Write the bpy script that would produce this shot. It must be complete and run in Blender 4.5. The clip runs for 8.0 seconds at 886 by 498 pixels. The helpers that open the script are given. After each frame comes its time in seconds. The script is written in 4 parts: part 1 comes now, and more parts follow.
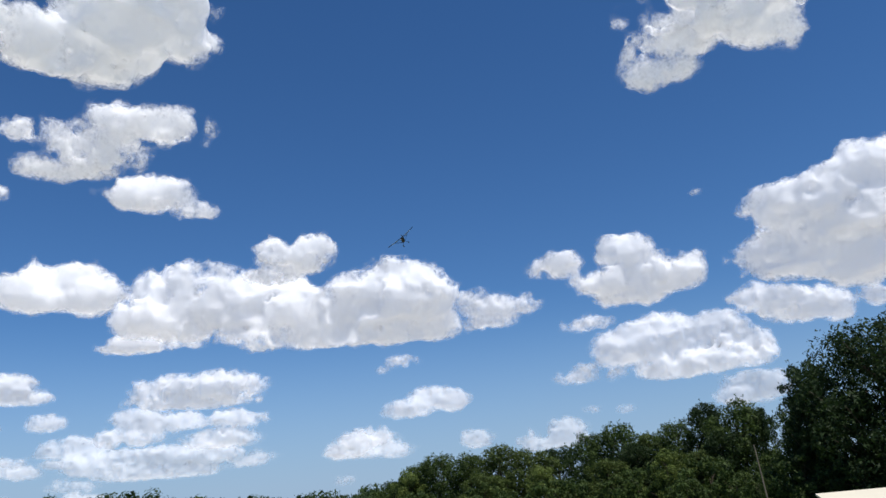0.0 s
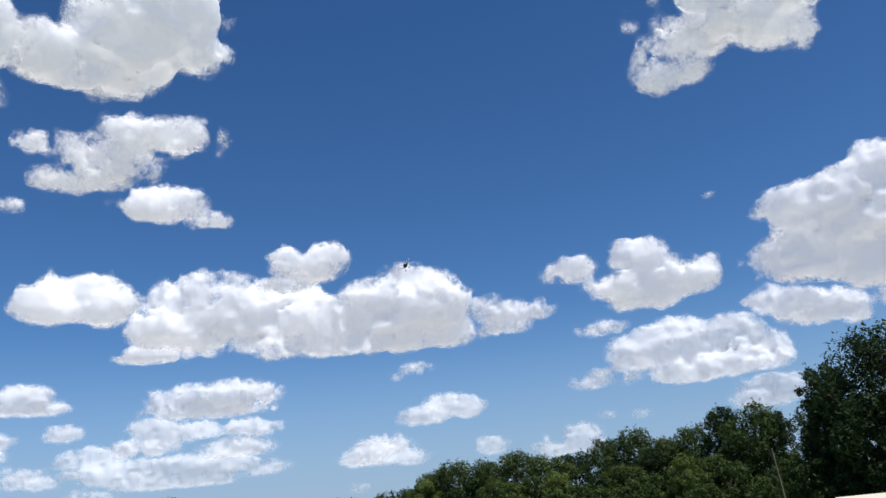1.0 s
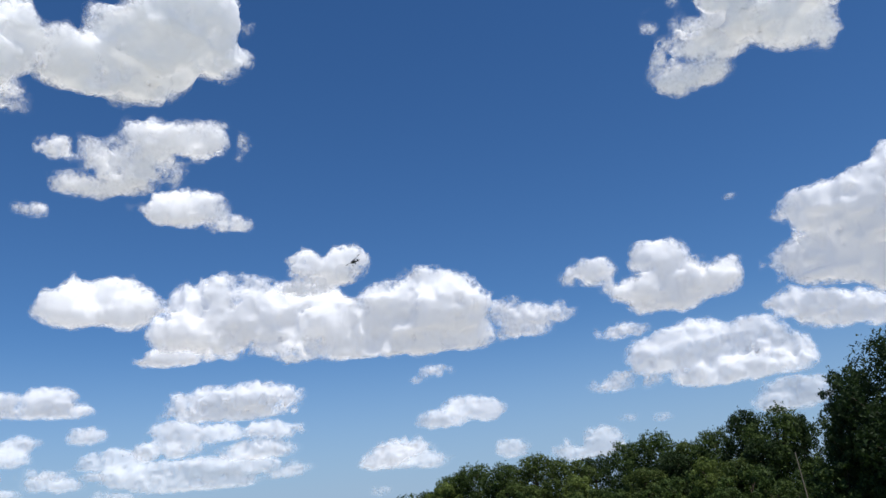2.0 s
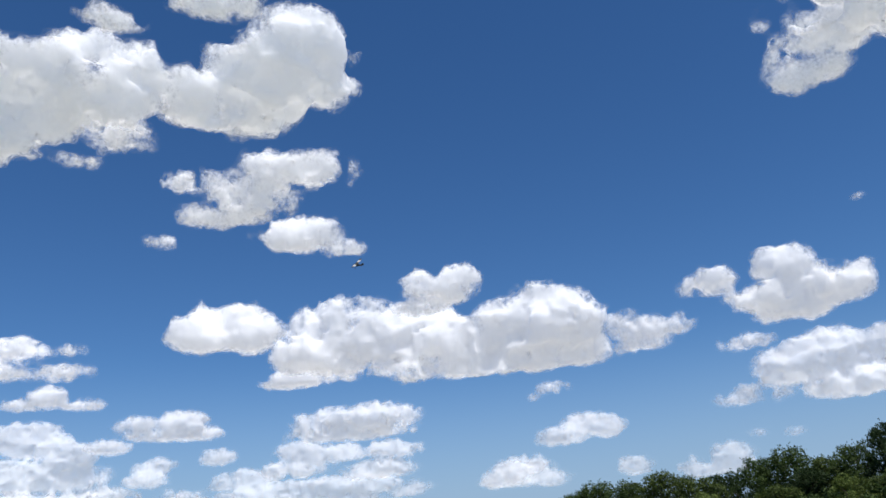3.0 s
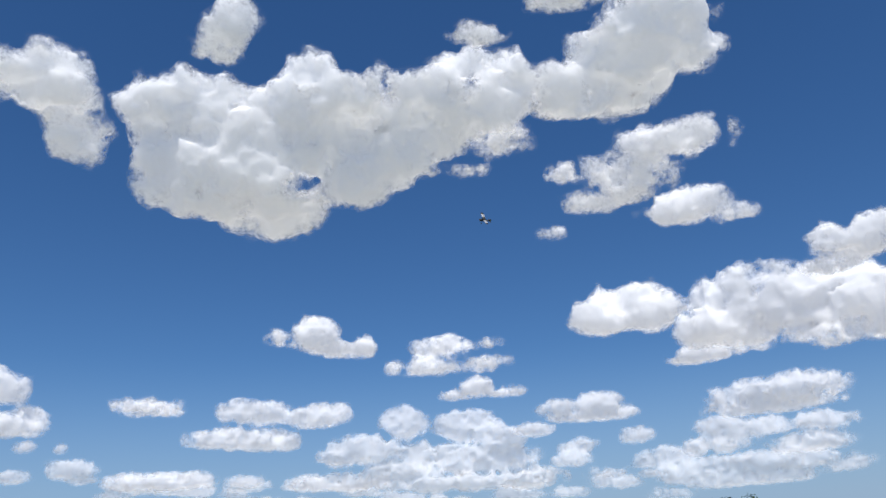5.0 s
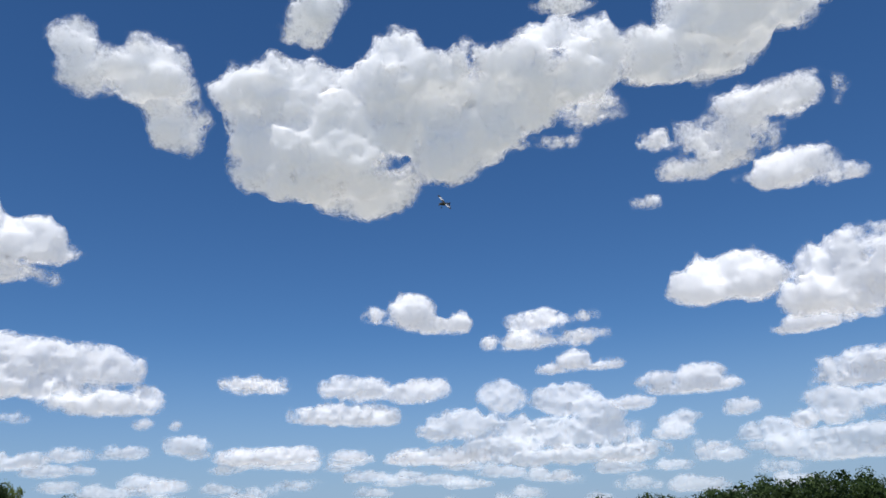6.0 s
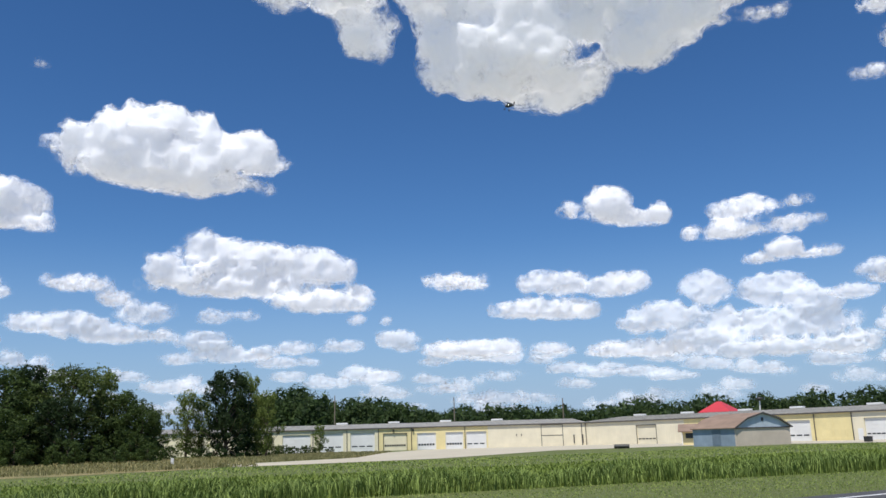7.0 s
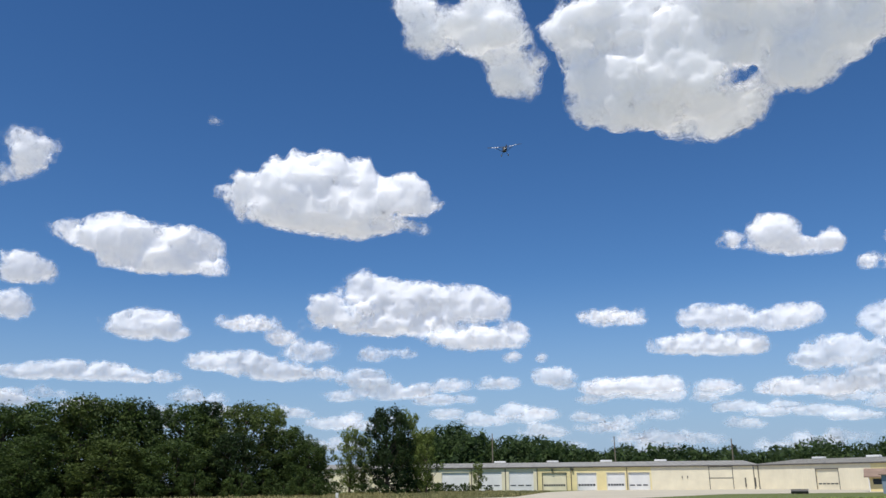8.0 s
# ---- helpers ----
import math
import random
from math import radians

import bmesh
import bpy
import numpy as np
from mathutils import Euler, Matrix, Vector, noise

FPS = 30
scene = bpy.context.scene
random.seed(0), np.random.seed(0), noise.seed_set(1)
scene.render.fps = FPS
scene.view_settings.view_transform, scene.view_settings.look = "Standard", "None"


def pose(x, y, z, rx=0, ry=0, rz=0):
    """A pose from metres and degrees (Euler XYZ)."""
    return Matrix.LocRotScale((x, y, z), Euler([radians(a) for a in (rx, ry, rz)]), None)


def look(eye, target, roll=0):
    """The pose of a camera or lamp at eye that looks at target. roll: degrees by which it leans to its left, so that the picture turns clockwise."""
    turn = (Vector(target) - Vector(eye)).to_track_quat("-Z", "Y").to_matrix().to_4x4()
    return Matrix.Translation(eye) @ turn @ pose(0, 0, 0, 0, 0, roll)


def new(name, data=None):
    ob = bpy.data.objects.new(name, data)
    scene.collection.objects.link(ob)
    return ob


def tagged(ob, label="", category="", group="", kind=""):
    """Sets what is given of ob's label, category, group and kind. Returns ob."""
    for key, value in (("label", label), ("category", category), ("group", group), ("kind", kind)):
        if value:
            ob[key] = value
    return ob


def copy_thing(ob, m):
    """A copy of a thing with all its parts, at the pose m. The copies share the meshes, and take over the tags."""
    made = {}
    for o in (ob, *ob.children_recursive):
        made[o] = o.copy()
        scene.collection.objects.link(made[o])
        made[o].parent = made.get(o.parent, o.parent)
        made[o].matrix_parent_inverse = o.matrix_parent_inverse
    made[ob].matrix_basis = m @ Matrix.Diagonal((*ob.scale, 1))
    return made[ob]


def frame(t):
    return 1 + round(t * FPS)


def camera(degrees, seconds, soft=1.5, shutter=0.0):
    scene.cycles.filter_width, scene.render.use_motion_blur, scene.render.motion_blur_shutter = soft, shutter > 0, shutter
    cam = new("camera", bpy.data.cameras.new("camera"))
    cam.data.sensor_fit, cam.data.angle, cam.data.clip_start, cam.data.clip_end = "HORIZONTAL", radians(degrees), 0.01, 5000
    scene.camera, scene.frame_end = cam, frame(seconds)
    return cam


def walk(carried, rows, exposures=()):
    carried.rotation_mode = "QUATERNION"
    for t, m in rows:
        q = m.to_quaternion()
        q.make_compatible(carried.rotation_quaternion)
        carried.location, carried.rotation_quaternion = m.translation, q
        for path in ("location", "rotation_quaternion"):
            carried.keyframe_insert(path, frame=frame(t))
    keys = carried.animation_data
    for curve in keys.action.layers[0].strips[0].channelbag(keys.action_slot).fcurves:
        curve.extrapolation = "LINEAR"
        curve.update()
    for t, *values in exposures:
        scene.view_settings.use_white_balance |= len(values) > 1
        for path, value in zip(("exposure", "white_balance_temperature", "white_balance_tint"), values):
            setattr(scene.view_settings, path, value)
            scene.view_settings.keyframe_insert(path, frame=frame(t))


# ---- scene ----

EYE = 1.7
cam = camera(56.55, 8.0)
LOOKS = [
    (0.0, 0.00, 17.80, -5.26),
    (0.5, 0.49, 17.89, -5.63),
    (1.0, 0.89, 18.33, -5.74),
    (2.3, 3.84, 18.92, -5.20),
    (2.5, 5.72, 19.32, -5.11),
    (3.0, 10.29, 20.56, -5.20),
    (3.5, 14.80, 21.30, -5.45),
    (4.0, 22.36, 21.73, -4.84),
    (4.5, 32.36, 21.22, -3.91),
    (4.7, 35.66, 21.01, -3.58),
    (5.8, 43.43, 20.91, -3.26),
    (6.0, 45.65, 19.73, -2.99),
    (6.3, 50.34, 16.62, -2.45),
    (6.5, 53.77, 14.43, -2.07),
    (7.0, 59.93, 13.02, -1.65),
    (7.5, 64.24, 15.01, -0.89),
    (8.0, 70.83, 15.76, -0.48),
]
walk(cam, [(t, pose(0, 0, EYE, 0, 0, yaw) @ pose(0, 0, 0, 90 + pitch) @ pose(0, 0, 0, 0, 0, roll)) for t, yaw, pitch, roll in LOOKS],
     exposures=[(0.0, 0.03), (3.0, 0.0), (4.5, -0.1), (6.0, -0.08), (6.5, -0.08), (7.0, 0.08), (8.0, 0.03)])

# ---- daylight ----
SUN_TURN, SUN_HEIGHT = 138.0, 64.0
world = bpy.data.worlds.new("sky")
scene.world = world
world.use_nodes = True
wn, wl = world.node_tree.nodes, world.node_tree.links
sky = wn.new("ShaderNodeTexSky")
sky.sky_type = "NISHITA"
sky.sun_disc = False
sky.sun_elevation, sky.sun_rotation = radians(SUN_HEIGHT), radians(SUN_TURN)
sky.altitude, sky.air_density, sky.dust_density, sky.ozone_density = 200, 1.0, 0.1, 4.5
deep = wn.new("ShaderNodeGamma")
deep.inputs["Gamma"].default_value = 1.10
wn["Background"].inputs["Strength"].default_value = 0.079
wl.new(sky.outputs["Color"], deep.inputs["Color"])
rich = wn.new("ShaderNodeHueSaturation")
rich.inputs["Saturation"].default_value = 1.15
blue = wn.new("ShaderNodeMix")
blue.data_type, blue.blend_type = "RGBA", "MULTIPLY"
blue.inputs[0].default_value, blue.inputs[7].default_value = 1.0, (0.93, 0.985, 1.07, 1)
wl.new(deep.outputs["Color"], rich.inputs["Color"])
wl.new(rich.outputs["Color"], blue.inputs[6])
# summer haze over the whole horizon
height = wn.new("ShaderNodeSeparateXYZ")
wl.new(wn.new("ShaderNodeTexCoord").outputs["Generated"], height.inputs[0])
low = wn.new("ShaderNodeMapRange")
low.interpolation_type = "SMOOTHSTEP"
low.inputs[1].default_value, low.inputs[2].default_value, low.inputs[3].default_value, low.inputs[4].default_value = -0.02, 0.25, 0.9, 0.0
wl.new(height.outputs["Z"], low.inputs[0])
haze = wn.new("ShaderNodeMix")
haze.data_type = "RGBA"
haze.inputs[7].default_value = (3.6, 5.2, 7.8, 1)
wl.new(low.outputs[0], haze.inputs[0])
wl.new(blue.outputs[2], haze.inputs[6])
wl.new(haze.outputs[2], wn["Background"].inputs["Color"])
sun = new("sun", bpy.data.lights.new("sun", "SUN"))
sun.data.energy, sun.data.angle, sun.data.color = 4.6, radians(0.53), (1.0, 0.96, 0.9)
sun.matrix_world = look((math.sin(radians(SUN_TURN)) * math.cos(radians(SUN_HEIGHT)), math.cos(radians(SUN_TURN)) * math.cos(radians(SUN_HEIGHT)), math.sin(radians(SUN_HEIGHT))), (0, 0, 0))

# ---- materials ----


class Graph:
    """A small wrapper for node materials."""

    def __init__(self, name):
        self.material = bpy.data.materials.new(name)
        self.material.use_nodes = True
        self.nodes, self.links = self.material.node_tree.nodes, self.material.node_tree.links
        self.shader, self.out = self.nodes["Principled BSDF"], self.nodes["Material Output"]

    def node(self, kind, values=None):
        n = self.nodes.new("ShaderNode" + kind)
        for key, value in (values or {}).items():
            if isinstance(value, bpy.types.NodeSocket):
                self.links.new(value, n.inputs[key])
            else:
                n.inputs[key].default_value = value
        return n

    def place(self, kind="Object"):
        return self.node("TexCoord").outputs[kind]

    def noise(self, scale, detail=4.0, rough=0.6, where=None):
        return self.node("TexNoise", {"Vector": where or self.place(), "Scale": scale, "Detail": detail, "Roughness": rough}).outputs["Fac"]

    def ramp(self, fac, *stops):
        r = self.node("ValToRGB", {"Fac": fac})
        while len(r.color_ramp.elements) < len(stops):
            r.color_ramp.elements.new(0.5)
        for e, (at, c) in zip(r.color_ramp.elements, stops):
            e.position, e.color = at, (*c, 1)
        return r.outputs["Color"]

    def mix(self, fac, a, b, blend="MIX"):
        m = self.node("Mix")
        m.data_type, m.blend_type = "RGBA", blend
        for key, value in ((0, fac), (6, a), (7, b)):
            if isinstance(value, bpy.types.NodeSocket):
                self.links.new(value, m.inputs[key])
            else:
                m.inputs[key].default_value = (*value, 1) if isinstance(value, tuple) else value
        return m.outputs[2]

    def bump(self, height, strength, distance):
        self.links.new(self.node("Bump", {"Height": height, "Strength": strength, "Distance": distance}).outputs["Normal"], self.shader.inputs["Normal"])

    def set(self, **values):
        for key, value in values.items():
            key = key.replace("_", " ").capitalize() if key != "base" else "Base Color"
            s = self.shader.inputs[key]
            if isinstance(value, bpy.types.NodeSocket):
                self.links.new(value, s)
            else:
                s.default_value = (*value, 1) if isinstance(value, tuple) else value
        return self


def painted(name, colour, rough=0.6, wear=0.25, scale=1.0, metal=0.0):
    """Paint or coated sheet with stains and fine grain."""
    g = Graph(name)
    stain = g.ramp(g.noise(0.5 * scale, 5), (0.35, tuple(c * (1 - wear) for c in colour)), (0.65, colour))
    streak = g.node("Mapping", {"Vector": g.place(), "Scale": (3.0 * scale, 3.0 * scale, 0.25 * scale)}).outputs[0]
    both = g.mix(g.ramp(g.noise(1.5, 4, where=streak), (0.5, (0, 0, 0)), (0.8, (1, 1, 1))), stain, tuple(c * (1 - 0.6 * wear) for c in colour))
    g.set(base=both, roughness=rough, metallic=metal)
    g.bump(g.noise(25 * scale, 3), 0.15, 0.01)
    return g.material


def leafy(name, dark, light):
    """Foliage: every leaf spray takes its own green; light passes through it."""
    g = Graph(name)
    rnd = g.node("NewGeometry").outputs["Random Per Island"]
    big = g.ramp(g.noise(0.35, 3), (0.35, (0, 0, 0)), (0.65, (1, 1, 1)))
    few = g.node("Math", {0: rnd, 1: 1.8})
    few.operation = "POWER"
    c = g.mix(few.outputs[0], dark, light)
    c = g.mix(big, c, g.mix(0.35, c, light))
    g.set(base=c, roughness=0.65)
    g.shader.inputs["Specular IOR Level"].default_value = 0.25
    t = g.node("BsdfTranslucent", {"Color": c})
    m = g.node("MixShader", {0: 0.3, 1: g.shader.outputs[0], 2: t.outputs[0]})
    g.links.new(m.outputs[0], g.out.inputs[0])
    return g.material


def cloud_skin():
    """Vapour: it scatters light back and passes it on, and thins out where little of it lies in depth."""
    g = Graph("cloud")
    white = (0.995, 0.995, 0.995, 1)
    deep = g.node("SubsurfaceScattering", {"Color": white, "Scale": 1.0})
    deep.falloff = "RANDOM_WALK"
    reach = g.node("Attribute")
    reach.attribute_name = "light_reach"
    g.links.new(reach.outputs["Vector"], deep.inputs["Radius"])
    onward = g.node("BsdfTranslucent", {"Color": white})
    body = g.node("MixShader", {0: 0.12, 1: deep.outputs[0], 2: onward.outputs[0]})
    thick = g.node("Attribute")
    thick.attribute_name = "vapour"
    torn = g.node("MapRange", {0: g.noise(2.2, 7, 0.6), 1: 0.25, 2: 0.75, 3: -1.9, 4: 1.7}).outputs[0]
    rest = g.node("Math", {0: 1.0, 1: thick.outputs["Fac"]})
    rest.operation = "SUBTRACT"
    middle = g.node("Math", {0: thick.outputs["Fac"], 1: rest.outputs[0]})
    middle.operation = "MULTIPLY"
    total = g.node("Math", {0: middle.outputs[0], 1: torn, 2: thick.outputs["Fac"]})
    total.operation = "MULTIPLY_ADD"
    cover = g.node("MapRange", {0: total.outputs[0], 1: 0.0, 2: 0.97, 3: 0.0, 4: 1.0})
    cover.interpolation_type = "SMOOTHSTEP"
    clear = g.node("Attribute")
    clear.attribute_name = "clearness"
    seen = g.node("Math", {0: cover.outputs[0], 1: clear.outputs["Fac"]})
    seen.operation = "MULTIPLY"
    m = g.node("MixShader", {0: seen.outputs[0], 1: g.node("BsdfTransparent").outputs[0], 2: body.outputs[0]})
    g.links.new(m.outputs[0], g.out.inputs[0])
    return g.material


CLOUD = cloud_skin()
g = Graph("meadow")
wide = g.ramp(g.noise(0.04, 6), (0.35, (0.082, 0.115, 0.023)), (0.65, (0.115, 0.145, 0.033)))
fine = g.ramp(g.noise(3.0, 6, 0.75), (0.3, (0.07, 0.095, 0.017)), (0.7, (0.155, 0.165, 0.04)))
near = g.mix(0.5, wide, fine)
# unseen ground past 300 m is paled to bounce light under the clouds
pale_patches = g.ramp(g.noise(0.004, 4), (0.45, (0, 0, 0)), (0.55, (1, 1, 1)))
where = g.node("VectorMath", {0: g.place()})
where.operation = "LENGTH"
far_ground = g.node("MapRange", {0: where.outputs["Value"], 1: 300.0, 2: 600.0, 3: 0.0, 4: 1.0}).outputs[0]
bounce_pale = g.mix(pale_patches, (0.52, 0.50, 0.46), (0.42, 0.41, 0.37))
g.set(base=g.mix(far_ground, near, bounce_pale), roughness=0.9)
g.bump(g.noise(18, 5, 0.8), 0.8, 0.06)
MEADOW = g.material
g = Graph("dry_grass")
g.set(base=g.mix(0.5, g.ramp(g.noise(0.25, 5), (0.35, (0.12, 0.14, 0.04)), (0.6, (0.33, 0.26, 0.11))), g.ramp(g.noise(4, 5, 0.7), (0.3, (0.14, 0.13, 0.04)), (0.7, (0.34, 0.28, 0.13)))), roughness=0.9)
g.bump(g.noise(8, 5, 0.8), 1.0, 0.1)
DRY = g.material
g = Graph("concrete")
g.set(base=g.mix(0.45, g.ramp(g.noise(0.15, 5), (0.35, (0.40, 0.36, 0.27)), (0.65, (0.52, 0.47, 0.36))), g.ramp(g.noise(5, 6, 0.7), (0.3, (0.34, 0.30, 0.22)), (0.7, (0.54, 0.49, 0.38)))), roughness=0.85)
CONCRETE = g.material
g = Graph("asphalt")
g.set(base=g.mix(0.5, g.ramp(g.noise(0.3, 5), (0.3, (0.045, 0.045, 0.048)), (0.7, (0.075, 0.073, 0.072))), g.ramp(g.noise(60, 3), (0.3, (0.03, 0.03, 0.03)), (0.7, (0.09, 0.09, 0.09)))), roughness=0.85)
g.bump(g.noise(90, 2), 0.5, 0.005)
ASPHALT = g.material
CREAM = painted("cream_sheet", (0.82, 0.75, 0.53), wear=0.15)
TAN = painted("tan_sheet", (0.80, 0.73, 0.55), wear=0.12)
YELLOW = painted("yellow_paint", (0.82, 0.70, 0.36), wear=0.15)
WHITE = painted("white_paint", (0.78, 0.78, 0.76), wear=0.12)
ROOF = painted("grey_roof_sheet", (0.34, 0.32, 0.27), 0.5, 0.3)
TRIM = painted("dark_trim", (0.08, 0.075, 0.07))
RUST = painted("rusty_brown_sheet", (0.31, 0.215, 0.155), 0.7, 0.35)
BLUE = painted("grey_blue_sheet", (0.32, 0.40, 0.48), 0.6, 0.3)
PALE_BLUE = painted("pale_blue_sheet", (0.52, 0.60, 0.67), 0.6, 0.2)
RED = painted("red_sheet", (0.55, 0.045, 0.06), 0.5, 0.15)
WOOD = painted("grey_wood", (0.22, 0.18, 0.14), 0.85, 0.3)
BARK = painted("bark", (0.11, 0.085, 0.06), 0.95, 0.45, 3)
DARK = painted("dark_paint", (0.03, 0.032, 0.03), 0.5)
GLASS = Graph("window_glass").set(base=(0.02, 0.025, 0.03), roughness=0.15).material
LEAF = leafy("leaves", (0.016, 0.036, 0.008), (0.09, 0.135, 0.03))
LEAF_LIGHT = leafy("light_leaves", (0.075, 0.11, 0.02), (0.19, 0.24, 0.06))
LEAF_MID = leafy("mid_leaves", (0.026, 0.048, 0.011), (0.12, 0.16, 0.036))
LEAF_DARK = leafy("dark_leaves", (0.011, 0.026, 0.007), (0.038, 0.068, 0.018))
LEAF_FAR = leafy("far_leaves", (0.016, 0.036, 0.011), (0.07, 0.11, 0.03))
CROP = leafy("crop_leaves", (0.075, 0.12, 0.022), (0.31, 0.40, 0.105))
GREEN = leafy("field_grass", (0.14, 0.20, 0.036), (0.27, 0.34, 0.075))
TURF = leafy("turf", (0.20, 0.27, 0.06), (0.36, 0.42, 0.12))
STRAW = leafy("straw", (0.12, 0.135, 0.045), (0.38, 0.33, 0.16))

# ---- mesh helpers ----


def part(name, bm, material, parent=None, label="", smooth=False):
    mesh = bpy.data.meshes.new(name)
    bm.to_mesh(mesh)
    bm.free()
    mesh.materials.append(material)
    if smooth:
        mesh.shade_smooth()
    ob = new(name, mesh)
    ob.parent = parent
    if label:
        ob["label"] = label
    return ob


def from_arrays(name, verts, faces, material, parent=None, smooth=False):
    mesh = bpy.data.meshes.new(name)
    n, k = faces.shape
    mesh.vertices.add(len(verts))
    mesh.vertices.foreach_set("co", np.ascontiguousarray(verts, dtype=np.float32).ravel())
    mesh.loops.add(n * k)
    mesh.loops.foreach_set("vertex_index", np.ascontiguousarray(faces, dtype=np.int32).ravel())
    mesh.polygons.add(n)
    mesh.polygons.foreach_set("loop_start", np.arange(0, n * k, k, dtype=np.int32))
    mesh.update(calc_edges=True)
    mesh.materials.append(material)
    if smooth:
        mesh.shade_smooth()
    ob = new(name, mesh)
    ob.parent = parent
    return ob


def box(bm, x0, y0, z0, x1, y1, z1, bevel=0.0):
    made = bmesh.ops.create_cube(bm, size=1, matrix=Matrix.LocRotScale(((x0 + x1) / 2, (y0 + y1) / 2, (z0 + z1) / 2), None, (x1 - x0, y1 - y0, z1 - z0)))
    if bevel:
        edges = list({e for v in made["verts"] for e in v.link_edges})
        bmesh.ops.bevel(bm, geom=edges, offset=bevel, segments=1, affect="EDGES")
    return bm


def boxed(*size, bevel=0.0):
    return box(bmesh.new(), *size, bevel=bevel)


def tube(bm, a, b, r0, r1, sides=8):
    a, b = Vector(a), Vector(b)
    turn = (b - a).to_track_quat("Z", "Y").to_matrix().to_4x4()
    bmesh.ops.create_cone(bm, cap_ends=True, segments=sides, radius1=r0, radius2=r1, depth=(b - a).length, matrix=Matrix.Translation((a + b) / 2) @ turn)
    return bm


def prism(points, x0, x1):
    """A profile in y and z, drawn out along x."""
    bm = bmesh.new()
    a = [bm.verts.new((x0, y, z)) for y, z in points]
    b = [bm.verts.new((x1, y, z)) for y, z in points]
    bm.faces.new(a[::-1])
    bm.faces.new(b)
    for i in range(len(a)):
        j = (i + 1) % len(a)
        bm.faces.new((a[i], a[j], b[j], b[i]))
    bmesh.ops.recalc_face_normals(bm, faces=bm.faces)
    return bm


def sheet(name, corners, z, material, label, category):
    bm = bmesh.new()
    bm.faces.new([bm.verts.new((x, y, z)) for x, y in corners])
    ob = part(name, bm, material)
    return tagged(ob, label, category, kind="structure")


# ---- clouds ----
LATTICE = np.random.RandomState(5).uniform(-1, 1, (32, 32, 32)).astype(np.float32)


def lattice_noise(x, y, z):
    i, j, k = (np.floor(a).astype(np.int32) for a in (x, y, z))
    u, v, w = (a - b for a, b in ((x, i), (y, j), (z, k)))
    u, v, w = (a * a * (3 - 2 * a) for a in (u, v, w))
    i, j, k = i & 31, j & 31, k & 31
    i1, j1, k1 = (i + 1) & 31, (j + 1) & 31, (k + 1) & 31
    L = LATTICE

    def line(jj, kk):
        a = L[i, jj, kk]
        return a + u * (L[i1, jj, kk] - a)
    a, b = line(j, k), line(j1, k)
    c, e = line(j, k1), line(j1, k1)
    a = a + v * (b - a)
    c = c + v * (e - c)
    return a + w * (c - a)


def net(field, level, low, cell):
    """The surface at which the field passes the level: one vertex a cell, one quad an edge."""
    g = field - level
    inside = g > 0
    nx, ny, nz = (n - 1 for n in g.shape)
    total = np.zeros((nx, ny, nz, 3), np.float32)
    count = np.zeros((nx, ny, nz), np.float32)
    for axis in range(3):
        o = [a for a in range(3) if a != axis]
        for p in (0, 1):
            for q in (0, 1):
                lo = [slice(0, n) for n in (nx, ny, nz)]
                lo[o[0]] = slice(p, (nx, ny, nz)[o[0]] + p)
                lo[o[1]] = slice(q, (nx, ny, nz)[o[1]] + q)
                hi = list(lo)
                hi[axis] = slice(1, (nx, ny, nz)[axis] + 1)
                a, b = g[tuple(lo)], g[tuple(hi)]
                cross = (a > 0) != (b > 0)
                t = np.where(cross, a / np.where(cross, a - b, 1), 0)
                total[..., axis] += t
                total[..., o[0]] += cross * p
                total[..., o[1]] += cross * q
                count += cross
    used = count > 0
    ids = np.full(used.shape, -1, np.int32)
    ids[used] = np.arange(used.sum())
    verts = (np.argwhere(used) + total[used] / count[used][:, None]) * cell + low
    quads = []
    for axis in range(3):
        o = [a for a in range(3) if a != axis]
        lo, hi = [slice(None)] * 3, [slice(None)] * 3
        lo[axis], hi[axis] = slice(0, -1), slice(1, None)
        flip = inside[tuple(lo)] != inside[tuple(hi)]
        at = np.argwhere(flip)
        ok = np.all([(at[:, k] > 0) & (at[:, k] < (nx, ny, nz)[k]) for k in o], axis=0)
        at = at[ok]
        out = inside[tuple(lo)][tuple(at.T)]
        steps = [(0, 0), (-1, 0), (-1, -1), (0, -1)]
        q = []
        for da, db in steps:
            c = at.copy()
            c[:, o[0]] += da
            c[:, o[1]] += db
            q.append(ids[tuple(c.T)])
        q = np.stack(q, 1)
        turn = out if axis != 1 else ~out
        q[~turn] = q[~turn][:, ::-1]
        quads.append(q)
    return verts, np.concatenate(quads)


CLOUD_LABELS = {
    "vast": "vast bright white cumulus bank with small blue holes",
    "large": "large white heaped cumulus cloud with pale grey base",
    "medium": "white cumulus cloud with a flat grey base",
    "small": "small white fair-weather cumulus cloud",
    "ragged": "ragged white cloud with torn wispy edges",
    "scrap": "thin small scrap of white cloud",
}
cloud_count = 0


